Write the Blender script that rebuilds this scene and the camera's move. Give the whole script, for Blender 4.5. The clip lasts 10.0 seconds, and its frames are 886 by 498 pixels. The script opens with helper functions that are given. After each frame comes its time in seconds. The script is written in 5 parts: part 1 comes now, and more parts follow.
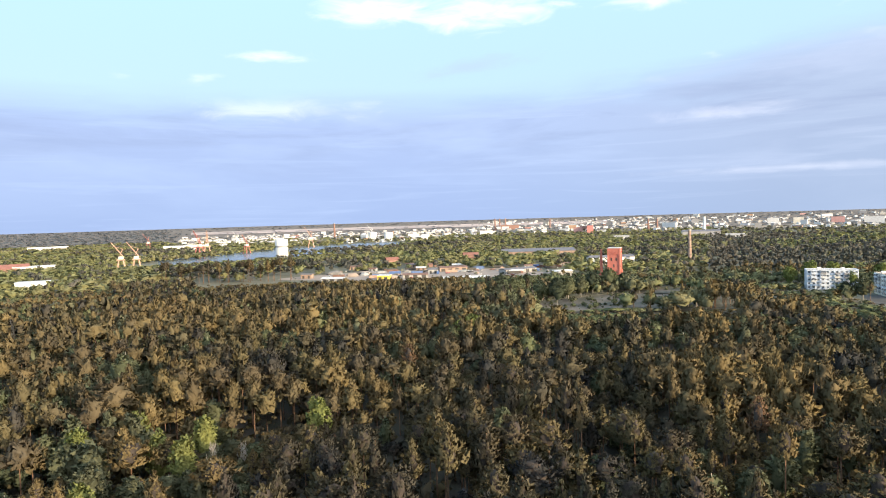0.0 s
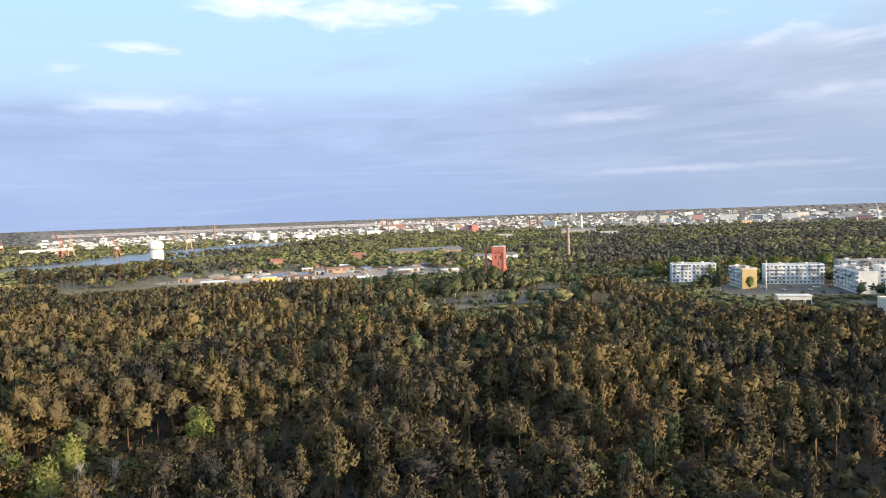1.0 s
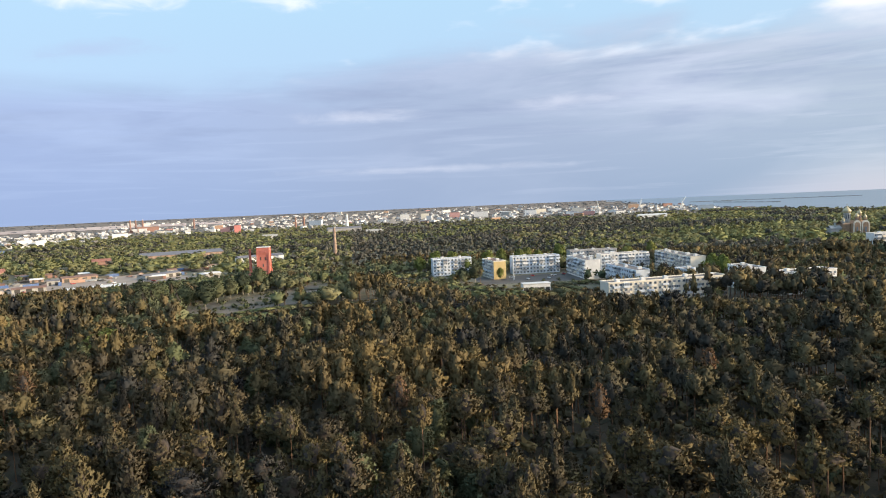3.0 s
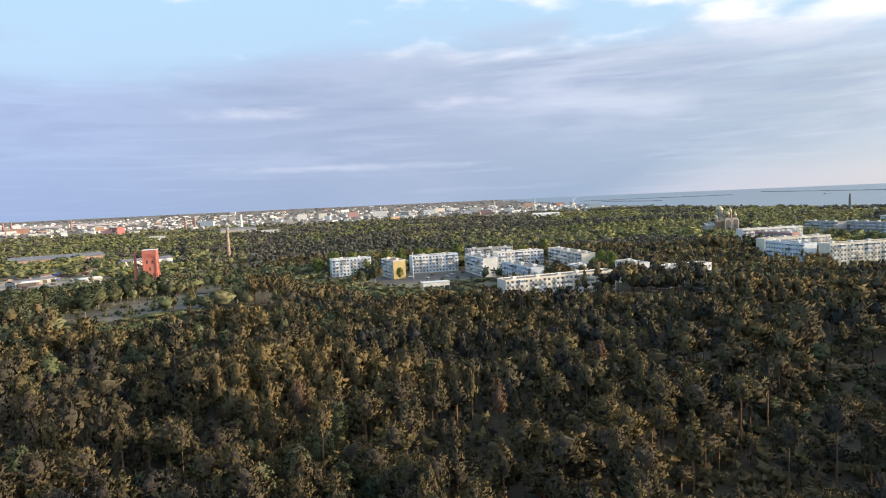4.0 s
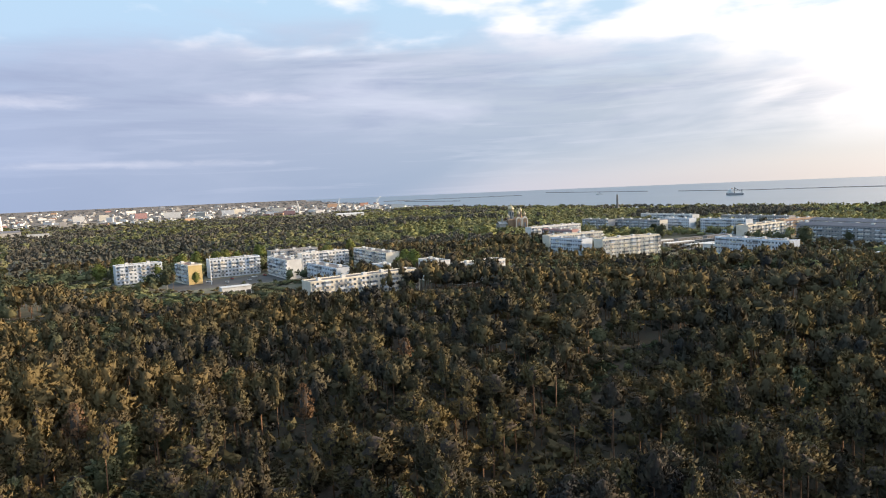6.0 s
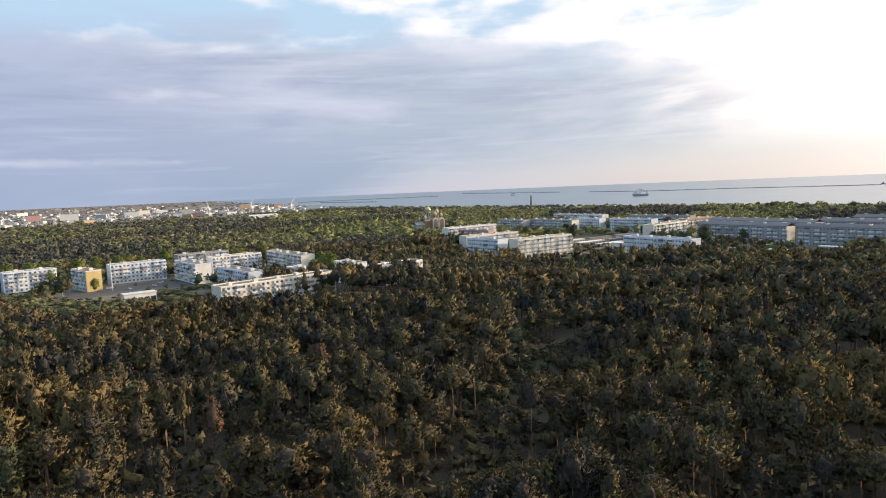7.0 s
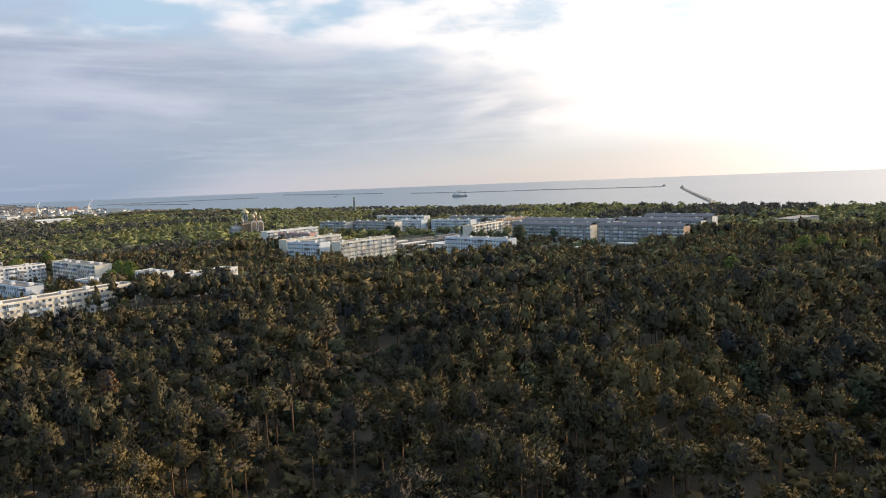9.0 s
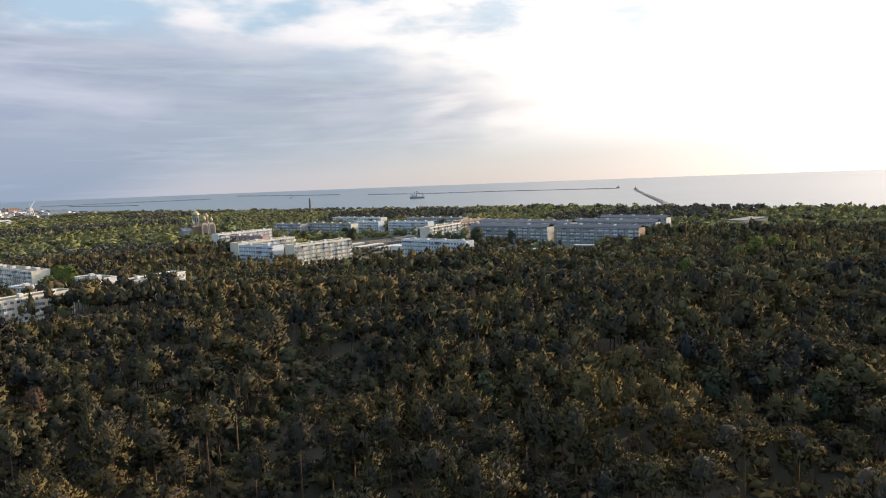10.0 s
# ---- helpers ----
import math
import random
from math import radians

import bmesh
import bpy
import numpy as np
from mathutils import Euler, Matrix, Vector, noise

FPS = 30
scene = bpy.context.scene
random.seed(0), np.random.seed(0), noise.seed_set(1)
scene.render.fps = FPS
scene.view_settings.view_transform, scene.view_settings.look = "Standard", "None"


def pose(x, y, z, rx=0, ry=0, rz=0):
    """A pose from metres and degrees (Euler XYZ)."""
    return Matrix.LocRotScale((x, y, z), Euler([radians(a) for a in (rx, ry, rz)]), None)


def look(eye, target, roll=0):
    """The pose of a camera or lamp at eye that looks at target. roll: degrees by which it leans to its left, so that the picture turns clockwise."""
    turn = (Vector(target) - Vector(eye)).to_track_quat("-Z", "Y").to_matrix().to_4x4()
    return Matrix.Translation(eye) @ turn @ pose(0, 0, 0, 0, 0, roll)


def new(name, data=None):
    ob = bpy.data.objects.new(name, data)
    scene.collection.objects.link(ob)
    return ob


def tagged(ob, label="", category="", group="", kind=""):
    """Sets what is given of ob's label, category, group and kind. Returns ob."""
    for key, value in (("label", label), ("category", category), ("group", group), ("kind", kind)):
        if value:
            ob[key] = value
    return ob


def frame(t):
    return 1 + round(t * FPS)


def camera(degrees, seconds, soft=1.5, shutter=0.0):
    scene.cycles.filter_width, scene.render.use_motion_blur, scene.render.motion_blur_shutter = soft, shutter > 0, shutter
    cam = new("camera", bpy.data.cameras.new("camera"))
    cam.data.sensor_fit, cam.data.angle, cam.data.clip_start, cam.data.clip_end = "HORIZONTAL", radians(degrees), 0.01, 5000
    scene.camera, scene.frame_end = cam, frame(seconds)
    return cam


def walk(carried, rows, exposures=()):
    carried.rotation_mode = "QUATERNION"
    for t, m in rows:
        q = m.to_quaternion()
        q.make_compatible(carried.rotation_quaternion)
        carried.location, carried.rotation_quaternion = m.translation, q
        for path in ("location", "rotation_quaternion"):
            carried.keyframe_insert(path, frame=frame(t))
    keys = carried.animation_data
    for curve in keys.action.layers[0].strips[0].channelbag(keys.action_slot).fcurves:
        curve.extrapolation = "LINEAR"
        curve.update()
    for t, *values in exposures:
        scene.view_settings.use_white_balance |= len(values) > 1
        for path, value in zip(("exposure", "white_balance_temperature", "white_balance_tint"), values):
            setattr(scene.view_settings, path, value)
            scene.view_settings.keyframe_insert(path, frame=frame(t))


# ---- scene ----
# a drone turning over a pine wood, then drifting forward; y ahead at the start, x to its right
cam = camera(67.91, 10.0, soft=1.05)
ROWS = [
    (0, 0.00, -0.00, 57.00, -0.00, -2.75, 1.68),
    (0.5, 0.12, -0.04, 56.96, -2.53, -2.81, 1.78),
    (1, 0.11, -0.10, 57.06, -9.79, -3.08, 1.96),
    (1.5, 0.17, -0.01, 57.09, -15.34, -3.31, 2.15),
    (2, 0.31, 0.06, 57.00, -19.80, -3.49, 2.27),
    (2.5, 0.26, -0.04, 56.99, -25.43, -3.74, 2.39),
    (4, 0.48, -0.01, 57.05, -38.73, -4.36, 2.57),
    (4.5, 0.68, 0.06, 57.05, -44.31, -4.66, 2.58),
    (5, 0.52, 0.06, 56.91, -47.03, -4.72, 2.52),
    (5.5, 0.77, 0.17, 56.98, -51.78, -4.93, 2.47),
    (7, 3.75, 1.83, 57.12, -62.84, -5.31, 2.39),
    (7.5, 5.31, 2.32, 57.21, -68.65, -5.54, 2.39),
    (8, 7.89, 3.08, 57.07, -73.18, -5.68, 2.36),
    (8.5, 10.74, 3.72, 57.11, -75.50, -5.75, 2.29),
    (9, 13.99, 4.11, 57.26, -78.08, -5.81, 2.27),
    (9.5, 17.34, 4.39, 57.46, -80.72, -5.88, 2.17),
    (10, 20.75, 4.67, 57.54, -81.75, -5.85, 2.15),
]
EXPOSURES = [(0.0, 0.54, 6500, 10), (1.0, 0.38, 6500, 10), (2.5, 0.26, 6500, 10), (4.5, 0.30, 6600, 12), (7.5, 0.18, 6850, 14), (10.0, 0.04, 6850, 13)]
walk(cam, [(t, pose(x, y, z, 90 + pitch, roll, yaw)) for t, x, y, z, yaw, pitch, roll in ROWS], EXPOSURES)

# ---- world and sun ----
SUN_AZ, SUN_EL = 134.0, 13.0          # degrees clockwise from +y, and above the horizon
sa, se = radians(SUN_AZ), radians(SUN_EL)
SUN_DIR = Vector((math.sin(sa) * math.cos(se), math.cos(sa) * math.cos(se), math.sin(se)))

sun_data = bpy.data.lights.new("sun", "SUN")
sun_data.energy, sun_data.angle, sun_data.color = 5.0, radians(0.6), (1.0, 0.79, 0.51)
sun = new("sun", sun_data)
sun.matrix_world = look(SUN_DIR * 100, (0, 0, 0))


class Graph:
    """Short hand for node trees."""

    def __init__(self, tree):
        self.tree = tree
        tree.nodes.clear()

    def node(self, kind, **inputs):
        n = self.tree.nodes.new(kind)
        for key, value in inputs.items():
            self.put(n.inputs[key.replace("_", " ")], value)
        return n

    def put(self, socket, value):
        if isinstance(value, bpy.types.NodeSocket):
            self.tree.links.new(value, socket)
        else:
            socket.default_value = value

    def math(self, op, a, b=0.0, clamp=False):
        n = self.tree.nodes.new("ShaderNodeMath")
        n.operation, n.use_clamp = op, clamp
        self.put(n.inputs[0], a)
        self.put(n.inputs[1], b)
        return n.outputs[0]

    def span(self, v, a, b, c=0.0, d=1.0, smooth=False):
        n = self.tree.nodes.new("ShaderNodeMapRange")
        n.interpolation_type = "SMOOTHSTEP" if smooth else "LINEAR"
        for i, x in enumerate((v, a, b, c, d)):
            self.put(n.inputs[i], x)
        return n.outputs[0]

    def mix(self, f, a, b, blend="MIX"):
        n = self.tree.nodes.new("ShaderNodeMix")
        n.data_type, n.blend_type = "RGBA", blend
        for i, x in ((0, f), (6, a), (7, b)):
            self.put(n.inputs[i], (*x, 1) if isinstance(x, tuple) and len(x) == 3 else x)
        return n.outputs[2]

    def noise(self, vec, scale, detail=3.0, rough=0.55, distortion=0.0):
        n = self.node("ShaderNodeTexNoise", Scale=scale, Detail=detail, Roughness=rough, Distortion=distortion)
        if vec is not None:
            self.put(n.inputs["Vector"], vec)
        return n.outputs["Fac"]


def build_world():
    world = bpy.data.worlds.new("sky")
    scene.world = world
    world.use_nodes = True
    g = Graph(world.node_tree)
    sky = g.tree.nodes.new("ShaderNodeTexSky")
    sky.sky_type, sky.sun_disc = "NISHITA", False
    sky.sun_elevation, sky.sun_rotation = se, sa
    sky.air_density, sky.dust_density, sky.ozone_density = 1.0, 0.6, 2.0
    co = g.node("ShaderNodeTexCoord").outputs["Generated"]
    sep = g.node("ShaderNodeSeparateXYZ", Vector=co)
    x, y, z = sep.outputs
    el = g.math("MULTIPLY", g.math("ARCSINE", z), 57.2958)
    az = g.math("MULTIPLY", g.math("ARCTAN2", x, y), 57.2958)
    flat = g.node("ShaderNodeCombineXYZ", X=g.math("MULTIPLY", az, 0.045), Y=g.math("MULTIPLY", el, 0.20)).outputs[0]
    flat2 = g.node("ShaderNodeCombineXYZ", X=g.math("MULTIPLY", az, 0.10), Y=g.math("MULTIPLY", el, 0.30), Z=4.0).outputs[0]
    streak = g.noise(flat, 1.0, 5.0, 0.55, 0.4)
    puff = g.noise(flat2, 1.3, 4.0, 0.5)
    # clear sky, paled by thin high cloud
    base = g.mix(1.0, sky.outputs[0], (0.10, 0.10, 0.10), "MULTIPLY")
    foot = g.mix(g.span(az, 35.0, 85.0), (0.48, 0.58, 0.84), (0.66, 0.65, 0.67))
    high = g.mix(g.span(el, 0.0, 18.0), foot, (0.49, 0.74, 0.95))
    base = g.mix(0.80, base, high)
    # glow of the low sun behind thin cloud
    dot = g.node("ShaderNodeVectorMath")
    dot.operation = "DOT_PRODUCT"
    g.put(dot.inputs[0], co)
    dot.inputs[1].default_value = SUN_DIR
    near = g.math("MAXIMUM", dot.outputs["Value"], 0.0)
    halo = g.math("POWER", near, 7.0)
    core = g.math("POWER", near, 40.0)
    # the bank of grey cloud over the far land, thinning out towards the sun
    top = g.math("MINIMUM", g.span(az, 0.0, 50.0, 9.9, 13.5), g.span(az, 45.0, 96.0, 14.0, 7.0))
    edge = g.math("ADD", g.math("SUBTRACT", top, el), g.math("MULTIPLY", g.math("SUBTRACT", streak, 0.5), g.span(az, -10.0, 45.0, 4.5, 10.0)))
    bank = g.span(edge, -1.5, 2.2, 0.0, 1.0, True)
    floor_el = g.math("ADD", g.span(az, 36.0, 62.0, -7.0, 2.0), g.span(az, 62.0, 92.0, 0.0, 2.2))
    bank = g.math("MULTIPLY", bank, g.span(g.math("SUBTRACT", el, floor_el), -2.6, 2.6, 0.0, 1.0, True))
    ends = g.math("ADD", az, g.math("MULTIPLY", g.math("SUBTRACT", streak, 0.5), 40.0))
    bank = g.math("MULTIPLY", bank, g.span(ends, 74.0, 99.0, 1.0, 0.0, True))
    grey = g.mix(g.span(az, 0.0, 70.0), (0.35, 0.448, 0.685), (0.435, 0.515, 0.615))
    low = g.mix(g.span(az, 0.0, 70.0), (0.305, 0.402, 0.635), (0.30, 0.392, 0.50))
    grey = g.mix(g.span(el, 0.0, 7.0), low, grey)
    under = g.noise(g.node("ShaderNodeCombineXYZ", X=g.math("MULTIPLY", az, 0.07), Y=g.math("MULTIPLY", el, 0.55), Z=9.0).outputs[0], 1.0, 5.0, 0.6, 0.6)
    grey = g.mix(g.math("MULTIPLY", g.span(under, 0.46, 0.66, 0.0, 0.55), g.span(el, 3.0, 8.0)), grey, (0.27, 0.34, 0.52))
    lit = g.mix(g.span(az, 5.0, 80.0), (0.48, 0.60, 0.84), (0.80, 0.82, 0.90))
    lift = g.math("MULTIPLY", g.span(streak, 0.47, 0.75, 0.0, 0.85), g.span(el, 1.0, 8.0, 0.25, 1.0))
    grey = g.mix(lift, grey, lit)
    thin = g.noise(g.node("ShaderNodeCombineXYZ", X=g.math("MULTIPLY", az, 0.055), Y=g.math("MULTIPLY", el, 1.1), Z=2.0).outputs[0], 1.0, 4.0, 0.6, 0.8)
    grey = g.mix(g.span(thin, 0.52, 0.72, 0.0, 0.28), grey, lit)
    grey = g.mix(g.math("MULTIPLY", g.span(az, 12.0, 26.0), g.span(az, 60.0, 40.0, 0.0, 0.30)), grey, (0.30, 0.36, 0.50))
    ragged = g.math("MULTIPLY", g.math("SUBTRACT", g.noise(flat2, 2.6, 5.0, 0.6, 0.5), 0.5), 2.6)

    def cloud(az0, el0, wide, tall, lean=0.0):
        """A single cloud with torn edges, as a mask."""
        u = g.math("DIVIDE", g.math("SUBTRACT", az, az0), wide)
        rise = g.math("MULTIPLY", g.math("SUBTRACT", az, az0), lean)
        v = g.math("DIVIDE", g.math("SUBTRACT", g.math("SUBTRACT", el, el0), rise), tall)
        far = g.math("SQRT", g.math("ADD", g.math("MULTIPLY", u, u), g.math("MULTIPLY", v, v)))
        return g.span(g.math("ADD", g.math("SUBTRACT", 1.0, far), ragged), -0.45, 1.15, 0.0, 1.0, True)

    start = g.span(az, 10.0, 65.0, 0.66, 0.35)
    whites = g.math("MULTIPLY", g.span(g.math("SUBTRACT", puff, start), 0.0, 0.26, 0.0, 0.9, True), g.span(el, 8.0, 13.0, 0.0, 1.0, True))
    for spot in ((-5.0, 17.3, 5.0, 1.0), (3.5, 16.9, 6.0, 1.1), (17.5, 17.2, 3.5, 1.0), (-14.0, 13.5, 3.0, 0.4)):
        whites = g.math("MAXIMUM", whites, g.math("MULTIPLY", cloud(*spot), 0.72))
    # the bright sheet before the sun, with two openings
    sheet = g.math("MULTIPLY", g.span(g.math("ADD", az, g.math("MULTIPLY", g.math("SUBTRACT", puff, 0.5), 30.0)), 72.0, 90.0, 0.0, 1.0, True), g.span(el, 1.5, 6.0, 0.0, 1.0, True))
    gaps = g.math("MAXIMUM", cloud(86.5, 13.6, 6.5, 2.6), cloud(98.0, 13.0, 4.0, 3.0))
    sheet = g.math("MULTIPLY", sheet, g.math("SUBTRACT", 1.0, g.math("MULTIPLY", gaps, 0.9)))
    whites = g.math("MULTIPLY", whites, g.math("SUBTRACT", 1.0, g.math("MULTIPLY", gaps, 0.8)))
    col = g.mix(whites, base, (0.96, 0.96, 1.0))
    col = g.mix(sheet, col, (1.12, 1.08, 1.04))
    glow = g.mix(1.0, col, g.mix(halo, (0, 0, 0), (1.05, 0.93, 0.87)), "ADD")
    glow = g.mix(1.0, glow, g.mix(core, (0, 0, 0), (2.4, 2.1, 1.75)), "ADD")
    for spot, gain in (((-14.0, 9.4, 6.5, 0.8), 0.8), ((29.0, 3.05, 9.0, 0.3), 0.28), ((22.5, 7.6, 5.0, 0.5), 0.35), ((41.0, 8.2, 4.0, 0.5, 0.03), 0.35)):
        grey = g.mix(g.math("MULTIPLY", cloud(*spot), gain), grey, (0.80, 0.82, 0.92))
    glow = g.mix(g.math("MULTIPLY", cloud(3.0, 12.7, 4.0, 0.7, 0.12), 0.55), glow, (0.42, 0.52, 0.74))
    col = g.mix(bank, glow, g.mix(1.0, grey, g.mix(halo, (0, 0, 0), (0.08, 0.07, 0.06)), "ADD"))
    bg = g.node("ShaderNodeBackground", Color=col, Strength=1.0)
    out = g.node("ShaderNodeOutputWorld", Surface=bg.outputs[0])


build_world()

# ---- materials ----
MATS = {}


def material(name):
    m = bpy.data.materials.new(name)
    m.use_nodes = True
    MATS[name] = m
    return Graph(m.node_tree)


def finish(g, color, rough=0.8, metal=0.0, bump=None, strength=0.3, distance=0.05, spec=0.5):
    b = g.node("ShaderNodeBsdfPrincipled", Base_Color=color if not isinstance(color, tuple) else (*color, 1), Roughness=rough, Metallic=metal)
    b.inputs["Specular IOR Level"].default_value = spec
    if bump is not None:
        bn = g.node("ShaderNodeBump", Height=bump, Strength=strength, Distance=distance)
        g.put(b.inputs["Normal"], bn.outputs[0])
    g.node("ShaderNodeOutputMaterial", Surface=b.outputs[0])


def world_pos(g):
    return g.node("ShaderNodeNewGeometry").outputs["Position"]


def foliage(name, dark, light, warm, through_light=0.25, patch=0.02):
    """Leaves: tint of the tree, spread from leaf to leaf, and slow patches over the wood."""
    g = material(name)
    geo = g.node("ShaderNodeNewGeometry")
    tint = g.tree.nodes.new("ShaderNodeAttribute")
    tint.attribute_name = "tint"
    obj = g.node("ShaderNodeObjectInfo").outputs["Random"]
    t = g.math("FRACT", g.math("ADD", tint.outputs["Fac"], g.math("MULTIPLY", obj, 0.9)))
    c = g.mix(t, dark, light)
    slow = g.noise(geo.outputs["Position"], patch, 2.0)
    c = g.mix(g.span(slow, 0.42, 0.66, 0.0, 0.75), c, warm)
    leaf = g.span(geo.outputs["Random Per Island"], 0.0, 1.0, 0.8, 1.2)
    c = g.mix(1.0, c, g.node("ShaderNodeCombineColor", Red=leaf, Green=leaf, Blue=leaf).outputs[0], "MULTIPLY")
    d = g.node("ShaderNodeBsdfDiffuse", Color=c)
    tr = g.node("ShaderNodeBsdfTranslucent", Color=c)
    mx = g.node("ShaderNodeMixShader", Fac=through_light)
    g.put(mx.inputs[1], d.outputs[0])
    g.put(mx.inputs[2], tr.outputs[0])
    g.node("ShaderNodeOutputMaterial", Surface=mx.outputs[0])


foliage("pine_needles", (0.043, 0.045, 0.048), (0.129, 0.112, 0.062), (0.185, 0.139, 0.067), 0.06)
foliage("broad_leaves", (0.060, 0.074, 0.052), (0.128, 0.145, 0.080), (0.118, 0.118, 0.076), 0.15)
# Far pines, greyed a little to stand in for haze over distance
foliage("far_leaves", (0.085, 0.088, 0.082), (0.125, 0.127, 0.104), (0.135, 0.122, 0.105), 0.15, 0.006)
# The horizon wood's haze, put into a paler, bluer leaf colour
foliage("far_hazed_leaves", (0.118, 0.140, 0.168), (0.148, 0.168, 0.192), (0.155, 0.164, 0.184), 0.1, 0.003)
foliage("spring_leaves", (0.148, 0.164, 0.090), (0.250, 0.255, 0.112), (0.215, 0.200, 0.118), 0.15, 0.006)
foliage("grove_leaves", (0.075, 0.095, 0.062), (0.185, 0.200, 0.100), (0.165, 0.150, 0.095), 0.15, 0.02)
foliage("rusty_needles", (0.130, 0.085, 0.055), (0.190, 0.120, 0.075), (0.200, 0.125, 0.080), 0.12)
foliage("bright_leaves", (0.150, 0.190, 0.065), (0.235, 0.255, 0.085), (0.215, 0.225, 0.085), 0.2)


def plain(name, color, rough=0.8, vary=0.25, scale=0.6, metal=0.0, bump=0.2, fine=8.0, stain=None):
    """A surface with grain and larger stains."""
    g = material(name)
    p = world_pos(g)
    a, b = g.noise(p, scale, 4.0), g.noise(p, fine, 3.0)
    dark = tuple(c * (1 - vary) for c in color)
    light = tuple(min(1, c * (1 + vary * 0.6)) for c in color)
    c = g.mix(g.span(a, 0.3, 0.7), dark, light)
    c = g.mix(g.span(b, 0.35, 0.75, 0.0, 0.35), c, stain or dark)
    r = g.node("ShaderNodeObjectInfo").outputs["Random"]
    k = g.span(r, 0.0, 1.0, 0.9, 1.08)
    c = g.mix(1.0, c, g.node("ShaderNodeCombineColor", Red=k, Green=k, Blue=k).outputs[0], "MULTIPLY")
    finish(g, c, rough, metal, b, bump)


plain("bark", (0.18, 0.105, 0.065), 0.9, 0.45, 1.2)
# Dead-twig brown, kept dark to paint the shade inside near pine crowns
plain("shaded_core", (0.050, 0.040, 0.034), 0.95, 0.4, 1.2)
plain("pale_bark", (0.34, 0.31, 0.27), 0.9, 0.4, 1.2)
plain("white_panel", (0.77, 0.765, 0.76), 0.85, 0.14, 0.25, stain=(0.42, 0.40, 0.38))
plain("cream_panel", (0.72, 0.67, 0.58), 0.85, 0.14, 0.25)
# On long block walls this grey stands in for shade on pale panels
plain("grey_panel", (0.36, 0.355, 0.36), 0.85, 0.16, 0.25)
plain("yellow_panel", (0.56, 0.43, 0.21), 0.85, 0.15, 0.25)
plain("peach_panel", (0.56, 0.36, 0.24), 0.85, 0.15, 0.25)
plain("pink_panel", (0.52, 0.30, 0.28), 0.85, 0.15, 0.25)
plain("coral_panel", (0.62, 0.24, 0.22), 0.85, 0.15, 0.25)
# Blue balcony panels; on block walls the tint stands in for shade
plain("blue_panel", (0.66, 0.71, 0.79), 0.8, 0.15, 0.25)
plain("bitumen_roof", (0.16, 0.15, 0.15), 0.9, 0.3, 0.12)
plain("grey_sheet_roof", (0.16, 0.16, 0.185), 0.85, 0.2, 0.12)
plain("white_roof", (0.66, 0.66, 0.66), 0.6, 0.15, 0.2)
plain("rust_roof", (0.21, 0.125, 0.10), 0.8, 0.3, 0.2)
plain("red_roof", (0.29, 0.13, 0.10), 0.8, 0.25, 0.3)
plain("concrete", (0.38, 0.37, 0.35), 0.9, 0.2, 0.3)
plain("stone", (0.22, 0.21, 0.20), 0.9, 0.3, 0.3)
plain("asphalt", (0.085, 0.083, 0.085), 0.9, 0.3, 0.08)
plain("sand", (0.34, 0.28, 0.24), 0.95, 0.25, 0.04)
plain("dry_field", (0.58, 0.46, 0.42), 0.95, 0.5, 0.004, fine=0.03, bump=0.0, stain=(0.28, 0.23, 0.20))
plain("yellow_paint", (0.66, 0.54, 0.10), 0.6, 0.1, 0.3)
plain("white_paint", (0.76, 0.76, 0.75), 0.5, 0.1, 0.3)
plain("red_paint", (0.44, 0.17, 0.145), 0.6, 0.2, 0.3)
plain("orange_paint", (0.55, 0.35, 0.26), 0.6, 0.25, 0.3)
plain("blue_paint", (0.10, 0.17, 0.36), 0.5, 0.2, 0.3)
plain("dark_metal", (0.07, 0.065, 0.06), 0.6, 0.3, 0.3)
plain("gold", (0.52, 0.45, 0.30), 0.45, 0.1, 0.3, metal=0.45)
plain("weathered_brick", (0.38, 0.27, 0.21), 0.9, 0.4, 0.3)
plain("golden_brick", (0.34, 0.225, 0.15), 0.85, 0.3, 0.4)
plain("church_brick", (0.31, 0.18, 0.145), 0.85, 0.2, 0.4)
plain("car_paint_white", (0.7, 0.7, 0.7), 0.3, 0.03)
plain("car_paint_dark", (0.05, 0.055, 0.07), 0.3, 0.03)
plain("car_paint_red", (0.35, 0.04, 0.03), 0.3, 0.03)


def brick_material():
    g = material("red_brick")
    p = world_pos(g)
    n = g.noise(p, 0.35, 4.0)
    f = g.noise(p, 6.0, 3.0)
    c = g.mix(n, (0.49, 0.150, 0.115), (0.58, 0.205, 0.16))
    c = g.mix(g.span(f, 0.45, 0.8, 0.0, 0.5), c, (0.30, 0.09, 0.06))
    finish(g, c, 0.9, 0.0, f, 0.3)


def glass_material():
    g = material("window_glass")
    n = g.node("ShaderNodeObjectInfo").outputs["Random"]
    c = g.mix(n, (0.05, 0.07, 0.10), (0.20, 0.23, 0.27))
    finish(g, c, 0.12)


